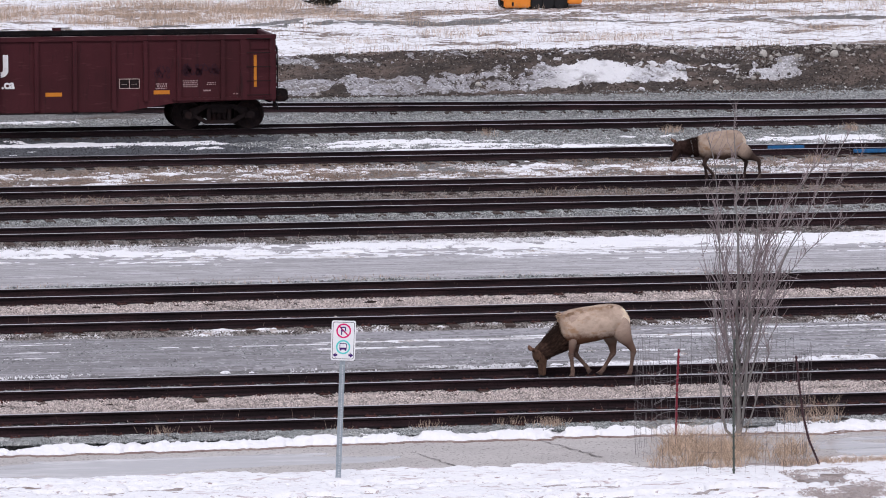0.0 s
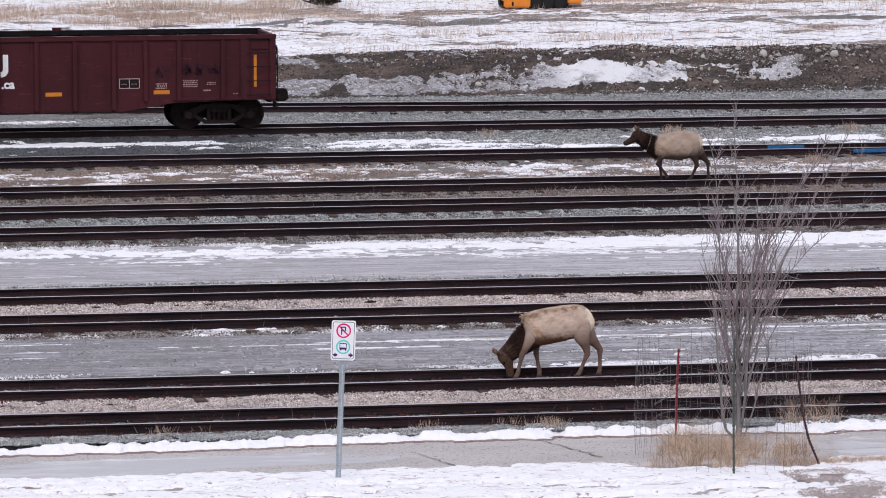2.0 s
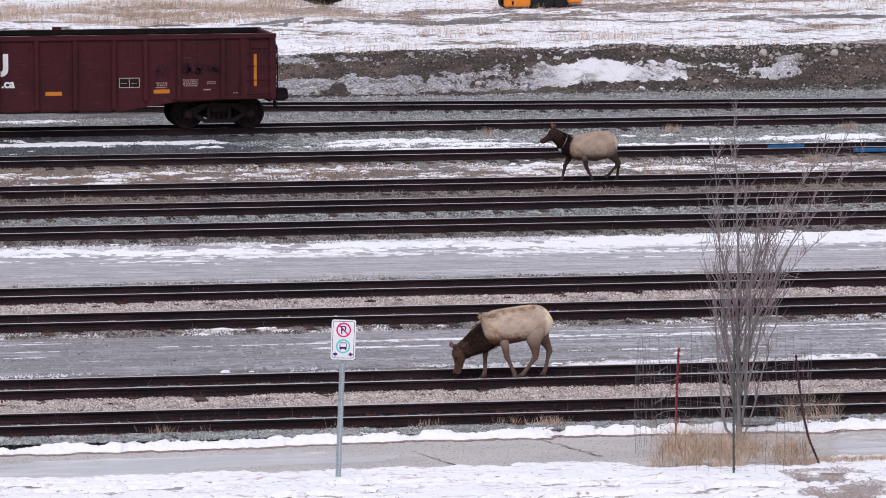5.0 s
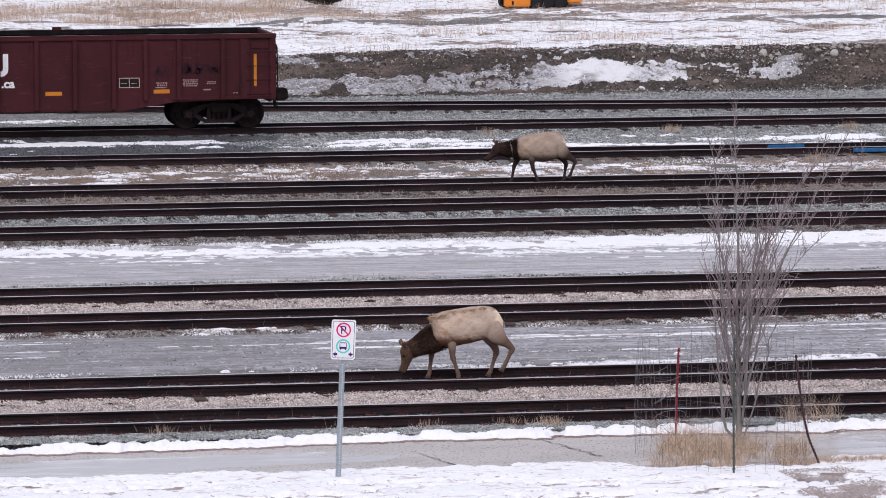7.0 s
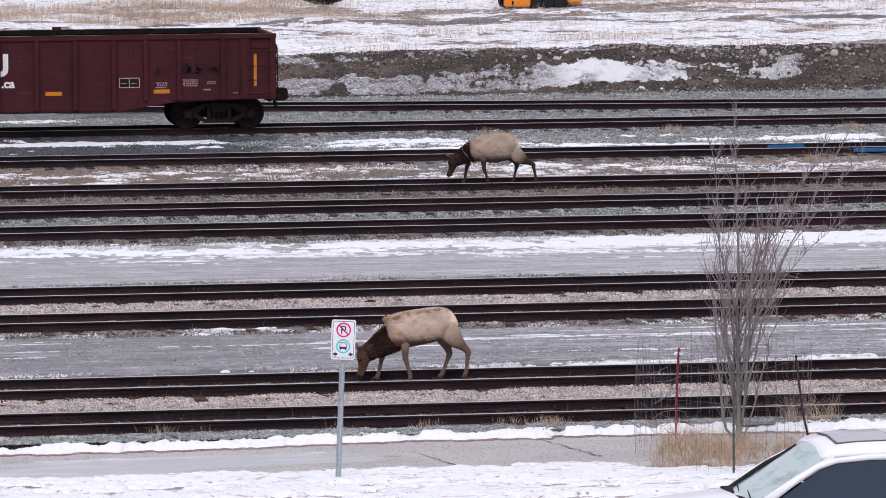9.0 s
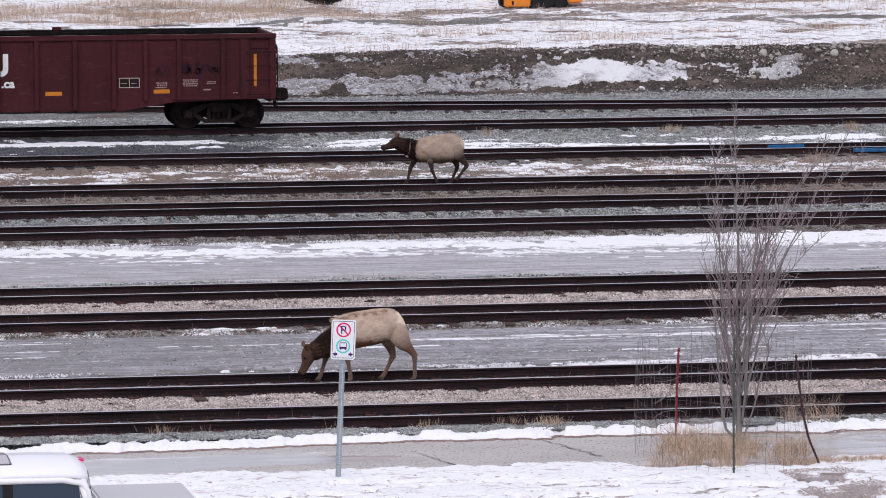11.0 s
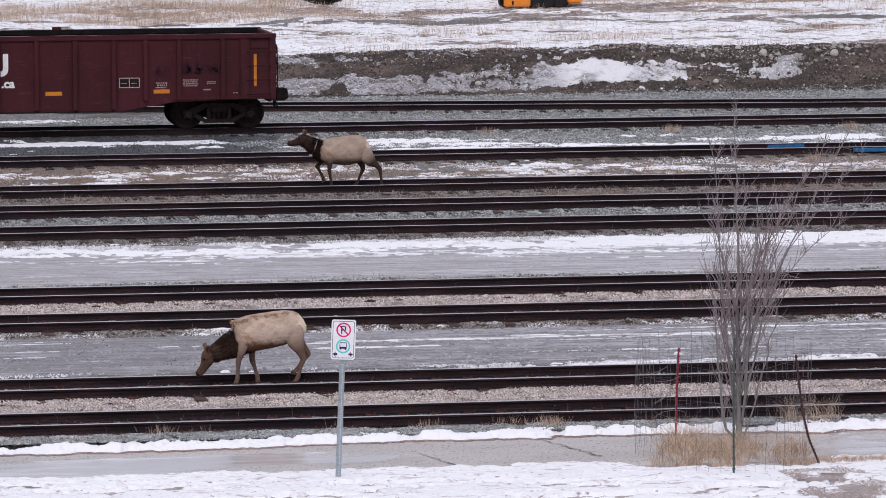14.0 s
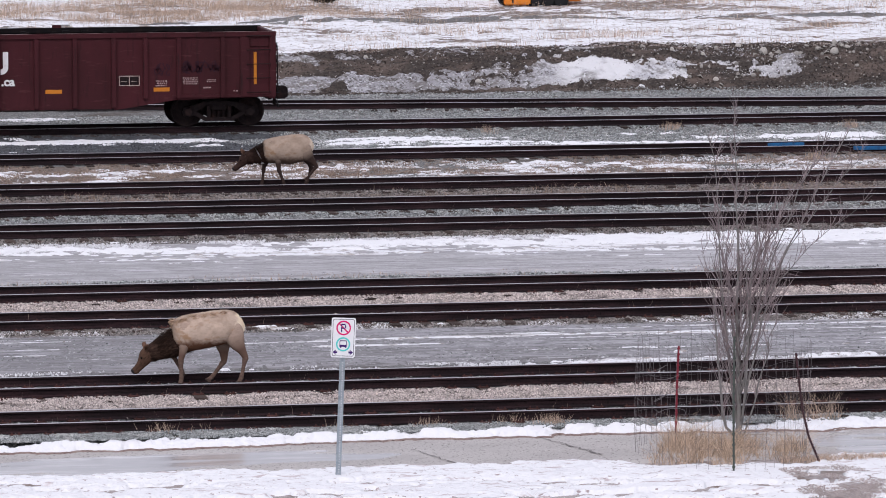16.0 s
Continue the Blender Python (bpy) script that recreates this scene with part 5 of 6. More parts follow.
SUNROOF = material("sunroof_glass", (0.46, 0.43, 0.45), 0.12, spec=0.5)


def far_machine():
    z = float(ground_z(np.array([37.0]), np.array([183.2]))[0])
    m = empty("tracked_machine", 37.05, 183.2, z, "orange tracked utility machine parked in the snow", "utility vehicle")
    part("skirt", boxes((-1.25, -0.28, -0.85, -0.70, 0.06, 1.0), bevel=0.05), MACHINE, m)
    part("rear_guard", boxes((1.10, 1.62, -0.85, -0.6, 0.18, 0.9), bevel=0.05), MACHINE, m)
    part("hull", boxes((-1.2, 1.6, -0.7, 0.8, 0.28, 1.35), bevel=0.08), MACHINE, m, "orange painted hull")
    part("cab", boxes((-1.2, 0.2, -0.65, 0.75, 1.35, 2.35), bevel=0.12), MACHINE, m)
    part("cab_window", boxes((-1.0, 0.0, -0.68, -0.655, 1.6, 2.15)), GLASS, m, "dark cab window")
    for x in (-0.05, 0.38, 0.80):
        part("road_wheel", disc_y(bmesh.new(), x, -0.80, -0.55, 0.22, [(0, 0.06), (0, 0.20), (1, 0.20), (1, 0.06)], 18), RUBBER, m)
    part("track_belt", prism(bmesh.new(), rounded(-0.45, 1.15, -0.02, 0.5, 0.2), -0.68, -0.50), RUBBER, m, "black rubber track")
    part("track_belt", prism(bmesh.new(), rounded(-1.15, 1.15, -0.02, 0.5, 0.2), 0.45, 0.85), RUBBER, m, "black rubber track")
    part("reflector", boxes((-0.97, -0.90, -0.86, -0.85, 0.14, 0.28)), BLACK_IRON, m)


far_machine()


def shrub():
    rng = random.Random(23)
    z = float(ground_z(np.array([29.4]), np.array([183.6]))[0])
    s = empty("shrub", 29.4, 183.6, z, "dark low conifer shrub in the snow", "shrub")
    for k in range(16):
        bm = bmesh.new()
        a = rng.uniform(0, 6.28)
        d = Vector((math.cos(a), math.sin(a), rng.uniform(0.25, 1.3))).normalized()
        ln = rng.uniform(0.5, 0.9)
        tip = d * ln
        tube(bm, [(0, 0, 0.05), tip * 0.5 + Vector((0, 0, 0.08)), tip], [0.03, 0.02, 0.008], 5)
        for j in range(150):
            p = tip * rng.uniform(0.25, 1.0)
            e = p + Vector((rng.uniform(-0.14, 0.14), rng.uniform(-0.14, 0.14), rng.uniform(-0.06, 0.10)))
            q = p + Vector((0.02, 0, 0.02))
            bm.faces.new([bm.verts.new(v) for v in (p, q, e)])
        part("branch", bm, NEEDLES, s)


shrub()


# ---- elk ----
def loft(bm, rings, sides=18, ragged=0.0, seed=0, axis="x", ridge=0.0):
    """rings: (x, z centre, half height, half width)."""
    rng = random.Random(seed)
    made = []
    for x, zc, hz, hy in rings:
        ring = []
        for k in range(sides):
            a = 2 * math.pi * k / sides
            c, s = math.cos(a), math.sin(a)
            f = 1 + rng.uniform(-ragged, ragged)
            y = hy * math.copysign(abs(c) ** 0.92, c) * f * (1 - ridge * max(s, 0.0) ** 1.5 + 0.12 * ridge * max(-s, 0.0))
            z = hz * math.copysign(abs(s) ** 0.9, s) * f
            ring.append(bm.verts.new((x, y, zc + z) if axis == "x" else (zc + z, y, x)))
        made.append(ring)
    for a, b in zip(made, made[1:]):
        for k in range(sides):
            bm.faces.new((a[k], a[(k + 1) % sides], b[(k + 1) % sides], b[k]))
    bm.faces.new(made[0])
    bm.faces.new(made[-1])
    return bm


def smooth_rings(rows, n):
    """Rows of ring values, filled in with a smooth curve through them."""
    r = np.array(rows, float)
    t = np.linspace(0, len(r) - 1, n)
    out = []
    for s in t:
        i = min(int(s), len(r) - 2)
        u = s - i
        p0, p1, p2, p3 = r[max(i - 1, 0)], r[i], r[i + 1], r[min(i + 2, len(r) - 1)]
        out.append(tuple(0.5 * (2 * p1 + (p2 - p0) * u + (2 * p0 - 5 * p1 + 4 * p2 - p3) * u * u + (3 * p1 - p0 - 3 * p2 + p3) * u ** 3)))
    return out


def fur(bm, spots, length, rng, spread, up):
    """Short tufts of hair standing from a coat."""
    for p in spots:
        p = Vector(p)
        d = Vector((rng.uniform(0.2, 1.0) * spread, rng.uniform(-0.3, 0.3) * spread, up * rng.uniform(0.5, 1.2))) * length
        s = Vector((0.008, rng.uniform(-0.01, 0.01), 0.0))
        bm.faces.new([bm.verts.new(v) for v in (p - s - Vector((0, 0, 0.012)), p + s - Vector((0, 0, 0.012)), p + d)])
    return bm


HEAD, FORE, HIND = 0.405, (0.387, 0.427), (0.477, 0.437)


def elk(name, label, coat, mane, face, leg, shed, collar=False, belly=0.0, neck_at=(-0.47, 0.935), neck_length=0.715, reach=(0, 0), ear_tilt=-12):
    e = empty(name, 0, 0, TIE_TOP, label, "elk")
    rng = random.Random(len(label))
    outline = [(-0.625, 1.00, 0.79), (-0.605, 1.085, 0.70), (-0.54, 1.13, 0.61), (-0.44, 1.17, 0.555), (-0.30, 1.20, 0.55), (-0.12, 1.225, 0.575), (0.08, 1.25, 0.61), (0.25, 1.265, 0.65), (0.40, 1.255, 0.68), (0.51, 1.215, 0.70), (0.59, 1.13, 0.77), (0.645, 1.04, 0.87), (0.66, 0.99, 0.93)]
    outline = [(x, a + 0.02, b + 0.02 - belly * float(ramp(np.array(x), -0.3, 0.1) * ramp(np.array(0.62 - x), 0, 0.2))) for x, a, b in outline]
    widths = [0.08, 0.15, 0.195, 0.23, 0.245, 0.255, 0.25, 0.24, 0.225, 0.19, 0.14, 0.08, 0.03]
    rows = [(x, (a + b) / 2, (a - b) / 2, w) for (x, a, b), w in zip(outline, widths)]
    bm = loft(bmesh.new(), smooth_rings(rows, 44), 30, 0.007, 3, ridge=0.42)
    torso = part("torso", bm, coat, e, "tan winter coat with a cream rump", smooth=True)
    bm = bmesh.new()
    faces = [f for f in torso.data.polygons if f.area > 1e-5]
    for k in range(5200 if shed > 0.5 else 3000):
        f = faces[rng.randrange(len(faces))]
        p = Vector(f.center) + Vector([rng.uniform(-0.02, 0.02) for _ in range(3)])
        p -= f.normal * (p - f.center).dot(f.normal)
        lie = Vector((1.0, 0, -0.35)) - f.normal * Vector((1.0, 0, -0.35)).dot(f.normal)
        tip = p + lie.normalized() * rng.uniform(0.025, 0.05) + f.normal * rng.uniform(0.004, 0.014)
        side = lie.normalized().cross(f.normal) * 0.005
        bm.faces.new([bm.verts.new(v) for v in (p - side, p + side, tip)])
    tagged(part("guard_hair", bm, coat, torso, "short coarse guard hair"), kind="stuff")
    bm = bmesh.new()
    spots = []
    clumps = [(rng.uniform(-0.60, -0.22), rng.uniform(-0.13, 0.03)) for k in range(30)] + [(rng.uniform(-0.22, 0.30), rng.uniform(-0.15, -0.06)) for k in range(10)]
    for k in range(900 if shed > 0.5 else 0):
        cx, cy = clumps[int(len(clumps) * rng.random() ** 1.5)]
        x, y = cx + rng.gauss(0, 0.03), cy + rng.gauss(0, 0.02)
        top = float(np.interp(x, [o[0] for o in outline], [o[1] for o in outline]))
        spots.append((x, y, top - 0.012 - 2.4 * y * y))
    fur(bm, spots, 0.045, rng, 1.1, 0.42)
    if shed > 0.5:
        for k in range(160):
            p = Vector((-0.605 + rng.gauss(0, 0.022), rng.uniform(-0.09, 0.02), 1.09 + rng.gauss(0, 0.024)))
            d = Vector((rng.uniform(-0.075, 0.0), rng.uniform(-0.03, 0.03), rng.uniform(-0.06, 0.03)))
            bm.faces.new([bm.verts.new(v) for v in (p - Vector((0.012, 0, 0.008)), p + Vector((0.012, 0, 0.008)), p + d)])
        tagged(part("shedding_fur", bm, SHED, e, "loose tufts of shedding hair"), kind="stuff")
    else:
        bm.free()
    bm = loft(bmesh.new(), smooth_rings([(0.0, 0, 0.03, 0.035), (0.02, -0.05, 0.03, 0.04), (0.03, -0.11, 0.025, 0.03), (0.03, -0.15, 0.012, 0.015)], 8), 8)
    tail = part("tail", bm, TAILFUR, e, "short pale tail", smooth=True)
    tail.location = (0.625, 0, 1.095)
    # neck, along -x from its root
    bm = loft(bmesh.new(), smooth_rings([(0.20, -0.03, 0.11, 0.07), (0.05, -0.03, 0.19, 0.13), (-0.10, -0.045, 0.200, 0.145), (-0.30, -0.045, 0.170, 0.12), (-0.46, -0.035, 0.165, 0.112), (-0.58, -0.02, 0.145, 0.10), (-0.68, -0.005, 0.10, 0.08)], 30), 22, 0.06, 5)
    bmesh.ops.scale(bm, vec=(neck_length * 1.566, 1.0, 1.0), verts=bm.verts)
    neck = part("neck", bm, mane, e, "dark brown shaggy neck mane", smooth=True)
    bm = bmesh.new()
    spots = []
    for k in range(4000):
        x = rng.uniform(-0.68, 0.04)
        r = float(np.interp(x, [-0.6, -0.3, 0.02, 0.1], [0.115, 0.18, 0.215, 0.19]))
        a = rng.uniform(0, 2 * math.pi)
        spots.append((x, 0.68 * r * math.cos(a), r * math.sin(a) - 0.025))
    for p in spots:
        p = Vector(p)
        o = Vector((0.9, p.y * 3, p.z * 3.5)).normalized() * rng.uniform(0.045, 0.13) * (1.4 if abs(p.z) > 0.08 else 1.0)
        s = Vector((0.006, 0.006, 0.004))
        bm.faces.new([bm.verts.new(v) for v in (p - s, p + s, p + o)])
    part("mane", bm, mane, neck, "coarse dark hair of the mane")
    if collar:
        bm = bmesh.new()
        n = 28
        for k in range(n):
            a, b = 2 * math.pi * k / n, 2 * math.pi * (k + 1) / n
            ring = [((x, 0.130 * math.cos(t) * f, 0.182 * math.sin(t) * f - 0.042)) for t in (a, b) for x, f in ((-0.285 - 0.035 * math.sin(t), 1.0), (-0.257 - 0.035 * math.sin(t), 1.02), (-0.257 - 0.035 * math.sin(t), 1.06), (-0.285 - 0.035 * math.sin(t), 1.04))]
            vs = [bm.verts.new(v) for v in ring]
            for q in ((0, 1, 5, 4), (1, 2, 6, 5), (2, 3, 7, 6), (3, 0, 4, 7)):
                bm.faces.new([vs[i] for i in q])
        part("collar", bm, COLLAR, neck, "white radio collar", smooth=True)
        part("collar_box", boxes((-0.275, -0.205, -0.035, 0.035, -0.29, -0.235), bevel=0.01), COLLAR, neck, "small white transmitter box")
    # head, along -x from the poll
    bm = loft(bmesh.new(), smooth_rings([(0.10, -0.01, 0.06, 0.06), (0.04, -0.012, 0.102, 0.088), (-0.05, -0.020, 0.114, 0.095), (-0.13, -0.032, 0.102, 0.083), (-0.20, -0.042, 0.080, 0.064), (-0.27, -0.046, 0.067, 0.053), (-0.34, -0.045, 0.061, 0.049), (-0.40, -0.042, 0.059, 0.049), (-0.435, -0.040, 0.046, 0.042), (-0.447, -0.038, 0.026, 0.028)], 24), 18, 0.004, 9)
    bmesh.ops.scale(bm, vec=(0.92, 1.06, 1.14), verts=bm.verts)
    head = part("head", bm, face, e, "brown elk head", smooth=True)
    part("nose", loft(bmesh.new(), [(-0.428, -0.037, 0.019, 0.022), (-0.420, -0.033, 0.040, 0.039), (-0.400, -0.027, 0.050, 0.048), (-0.378, -0.020, 0.045, 0.045)], 12), NOSE, head, "black moist nose", smooth=True)
    for s in (-1, 1):
        bm = bmesh.new()
        bmesh.ops.create_icosphere(bm, subdivisions=2, radius=0.019)
        eye = part("eye", bm, EYE, head, "dark eye", smooth=True)
        eye.location = (-0.124, s * 0.085, 0.030)
        bm = bmesh.new()
        pts = [(0, 0, 0), (0.03, 0, 0.035), (0.068, 0, 0.064), (0.11, 0, 0.085), (0.148, 0, 0.098)]
        wd = [0.018, 0.042, 0.050, 0.036, 0.004]
        ringv = []
        for (x, y, z), w in zip(pts, wd):
            ringv.append([bm.verts.new((x, dy * w * 0.9, z + dz * w)) for dy, dz in ((0, 1), (-0.55, 0.35), (-0.3, -0.5), (0, -1), (0.35, -0.4), (0.5, 0.3))])
        for a, b in zip(ringv, ringv[1:]):
            for k in range(6):
                bm.faces.new((a[k], a[(k + 1) % 6], b[(k + 1) % 6], b[k]))
        bm.faces.new(ringv[0])
        bm.faces.new(ringv[-1])
        ear = part("ear", bm, EARFUR, head, "upright furry ear", smooth=True)
        ear.matrix_basis = pose(0.03, s * 0.07, 0.075, s * -30, ear_tilt, s * 34)
    # legs: meshes hang down -z from their upper joint
    legs = {}
    for key, s, hind in (("near_fore", -1, False), ("far_fore", 1, False), ("near_hind", -1, True), ("far_hind", 1, True)):
        a, b = HIND if hind else FORE
        if hind:
            up = [(0.20, 0.02, 0.10, 0.04), (0.08, 0.0, 0.17, 0.085), (-0.06, -0.015, 0.172, 0.09), (-0.20, -0.025, 0.130, 0.075), (-0.33, 0.0, 0.078, 0.052), (-a + 0.03, 0.012, 0.056, 0.042), (-a - 0.03, 0.01, 0.042, 0.036)]
        else:
            up = [(0.30, -0.02, 0.10, 0.03), (0.14, -0.02, 0.145, 0.08), (-0.02, -0.005, 0.118, 0.075), (-0.20, 0.0, 0.074, 0.054), (-a + 0.04, 0, 0.051, 0.043), (-a - 0.03, 0, 0.045, 0.038)]
        bm = loft(bmesh.new(), smooth_rings(up, 18), 14, 0.01, 7, axis="z")
        upper = part("thigh" if hind else "forearm", bm, leg[0], e, smooth=True)
        low = [(0.03, 0.0, 0.036, 0.032), (-0.03, 0.0, 0.038, 0.033), (-0.10, 0, 0.027, 0.024), (-0.24, 0, 0.025, 0.022), (-b + 0.10, 0, 0.030, 0.026), (-b + 0.05, -0.012, 0.030, 0.027), (-b + 0.035, -0.016, 0.034, 0.03)]
        bm = loft(bmesh.new(), smooth_rings(low, 16), 12, 0.01, 7, axis="z")
        bmesh.ops.scale(bm, vec=(1.36, 1.28, 1.0), verts=bm.verts)
        lower = part("shank", bm, leg[1], e, smooth=True)
        bm = bmesh.new()
        for k in (-1, 1):
            prism(bm, [(0.022, -b + 0.05), (0.03, -b + 0.0), (-0.075, -b), (-0.052, -b + 0.035), (-0.035, -b + 0.055)], k * 0.003, k * 0.03)
        part("hoof", bm, HOOF, lower, "dark cloven hoof")
        legs[key] = (upper, lower, s * (0.135 if hind else 0.14))
    return e, neck, head, legs, neck_at, neck_length, reach


near_elk = elk("elk", "tan cow elk with a brown mane grazing along the track", NEAR_COAT, NEAR_MANE, NEAR_FACE, (NEAR_THIGH, NEAR_SHANK), 1.0, neck_at=(-0.49, 0.81), neck_length=0.63, reach=(-0.05, -0.03), ear_tilt=16)
far_elk = elk("elk", "grey-brown cow elk wearing a white collar, walking between rails", FAR_COAT, FAR_MANE, FAR_FACE, (FAR_THIGH, FAR_SHANK), 0.2, collar=True, belly=0.10, neck_at=(-0.47, 0.90), neck_length=0.62)


# ---- pickup that drives past ----
def skin(bm, loops):
    made = [[bm.verts.new(v) for v in lp] for lp in loops]
    for a, b in zip(made, made[1:]):
        n = len(a)
        for k in range(n):
            bm.faces.new((a[k], a[(k + 1) % n], b[(k + 1) % n], b[k]))
    bm.faces.new(made[0])
    bm.faces.new(made[-1])
    return bm


def quad_panel(corners, thick):
    bm = bmesh.new()
    c = [Vector(v) for v in corners]
    nrm = (c[1] - c[0]).cross(c[3] - c[0]).normalized() * thick
    a, b = [bm.verts.new(v) for v in c], [bm.verts.new(v + nrm) for v in c]
    bm.faces.new(a)
    bm.faces.new(b)
    for i in range(4):
        bm.faces.new((a[i], a[(i + 1) % 4], b[(i + 1) % 4], b[i]))
    return bm


def pickup():
    t = empty("pickup_truck", 60, 69.0, GROUND, "white crew-cab pickup truck with a sunroof, driving along the street", "pickup truck")
    W = 0.97
    def section(x, top, half, shoulder):
        return [(x, -half, 0.45), (x, -half - 0.02, 0.85), (x, -half * 0.97, shoulder), (x, -half * 0.80, top), (x, 0, top + 0.025), (x, half * 0.80, top), (x, half * 0.97, shoulder), (x, half + 0.02, 0.85), (x, half, 0.45)]
    bm = skin(bmesh.new(), [section(0.10, 0.86, 0.80, 0.82), section(0.35, 0.97, 0.90, 0.90), section(1.0, 1.04, 0.95, 0.97), section(1.55, 1.09, W, 1.02), section(1.9, 1.10, W, 1.05)])
    part("bonnet", bm, CAR_WHITE, t, "white bonnet and wings", smooth=True)
    part("cab_body", boxes((1.75, 4.62, -W, W, 0.45, 1.10), bevel=0.05), CAR_WHITE, t, "white doors and cab sides")
    part("bed", boxes((4.66, 6.1, -W, W, 0.55, 1.33), bevel=0.06), CAR_WHITE, t, "white load bed")
    part("bed_cover", boxes((4.74, 6.02, -0.86, 0.86, 1.30, 1.352), bevel=0.015), SUNROOF, t, "pale grey bed cover")
    # roof and pillars
    def hoop(x, half, z, drop):
        return [(x, -half, z - drop), (x, -half * 0.95, z - drop * 0.62), (x, -half * 0.8, z - drop * 0.22), (x, 0, z + 0.015), (x, half * 0.8, z - drop * 0.22), (x, half * 0.95, z - drop * 0.62), (x, half, z - drop), (x, half * 0.9, z - drop - 0.02), (x, -half * 0.9, z - drop - 0.02)]
    bm = skin(bmesh.new(), [hoop(2.46, 0.74, 1.775, 0.12), hoop(2.58, 0.78, 1.835, 0.15), hoop(2.76, 0.805, 1.87, 0.17), hoop(3.0, 0.825, 1.89, 0.18), hoop(3.9, 0.83, 1.90, 0.18), hoop(4.36, 0.82, 1.885, 0.18), hoop(4.54, 0.78, 1.83, 0.16)])
    part("roof", bm, CAR_WHITE, t, "white roof", smooth=True)
    for s in (-1, 1):
        for a, b, r in (((1.50, 0.90, 1.06), (2.60, 0.79, 1.68), 0.055), ((4.60, 0.90, 1.10), (4.44, 0.80, 1.68), 0.07)):
            bm = bmesh.new()
            tube(bm, [(a[0], a[1] * s, a[2] - (0.03 if s > 0 else 0)), ((a[0] + b[0]) / 2, (a[1] + b[1]) / 2 * s + 0.02 * s, (a[2] + b[2]) / 2 + 0.025), (b[0], b[1] * s, b[2])], r if s < 0 else 0.03, 8)
            part("pillar", bm, CAR_WHITE if s < 0 else RUBBER, t, smooth=True)
        bm = bmesh.new()
        tube(bm, [(1.55, 0.80 * s, 1.085), (2.06, 0.79 * s, 1.405), (2.52, 0.76 * s, 1.67)], 0.012 if s < 0 else 0.03, 6)
        part("windscreen_trim", bm, RUBBER, t, "black windscreen seal")
        bm = bmesh.new()
        tube(bm, [(1.62, 0.965 * s, 1.11), (2.08, 0.93 * s, 1.43 if s < 0 else 1.39), (2.34, 0.89 * s, 1.575 if s < 0 else 1.53), (2.62, 0.86 * s, 1.655 if s < 0 else 1.62), (3.1, 0.85 * s, 1.69), (4.2, 0.85 * s, 1.685), (4.44, 0.86 * s, 1.64), (4.52, 0.88 * s, 1.54), (4.58, 0.95 * s, 1.12)], 0.042, 8)
        part("door_frame", bm, CAR_WHITE, t, smooth=True)
        for x0, x1, x2, x3 in ((1.72, 3.38, 3.38, 2.58), (3.52, 4.50, 4.38, 3.52)):
            g = quad_panel([(x0, 0.955 * s, 1.11), (x1, 0.955 * s, 1.11), (x2, 0.86 * s, 1.655), (x3, 0.86 * s, 1.655)], 0.006 * s)
            part("side_window", g, GLASS, t, "dark tinted side window")
        part("centre_pillar", quad_panel([(3.38, 0.958 * s, 1.09), (3.52, 0.958 * s, 1.09), (3.52, 0.862 * s, 1.66), (3.38, 0.862 * s, 1.66)], 0.012 * s), RUBBER, t, "black centre pillar")
        part("door_seam", boxes((3.44, 3.452, s * (W + 0.001) - 0.002, s * (W + 0.001) + 0.002, 0.55, 1.1)), RUBBER, t)
        m = part("wing_mirror", boxes((1.95, 2.12, s * 1.17 - 0.12, s * 1.17 + 0.12, 0.95, 1.16), bevel=0.04), CAR_WHITE, t, "white wing mirror")
        part("door_handle", boxes((3.15, 3.32, s * 0.985 - 0.015, s * 0.985 + 0.015, 1.02, 1.06), bevel=0.008), CAR_GREY, t)
        part("headlight", boxes((0.09, 0.30, s * 0.72 - 0.14, s * 0.72 + 0.14, 0.72, 0.92), bevel=0.03), WINDSCREEN, t, "clear headlight")
        part("tail_light", boxes((6.06, 6.12, s * 0.88 - 0.07, s * 0.88 + 0.07, 0.75, 1.15), bevel=0.01), SIGN_RED, t, "red tail light")
    bm = bmesh.new()
    n = 6
    rows = []
    for i in range(n + 1):
        y = -0.82 + 1.64 * i / n
        bow = 0.16 * (y / 0.82) ** 2
        rows.append((bm.verts.new((1.44 + bow, y, 1.10)), bm.verts.new((2.0 + bow * 0.9, y * 0.96, 1.485 - 0.05 * (y / 0.82) ** 2)), bm.verts.new((2.44 + bow * 0.7, y * 0.91, 1.80 - 0.13 * (y / 0.82) ** 2))))
    for a, b in zip(rows, rows[1:]):
        bm.faces.new((a[0], b[0], b[1], a[1]))
        bm.faces.new((a[1], b[1], b[2], a[2]))
    part("windscreen", bm, WINDSCREEN, t, "pale reflecting windscreen", smooth=True)
    part("cowl", boxes((1.38, 1.62, -0.80, 0.80, 1.055, 1.10), bevel=0.012), RUBBER, t, "black cowl under the windscreen")
    bm = bmesh.new()
    for y0 in (-0.6, 0.05):
        tube(bm, [(1.48, y0, 1.115), (1.58, y0 + 0.6, 1.18)], 0.010, 5)
    part("wiper", bm, RUBBER, t)
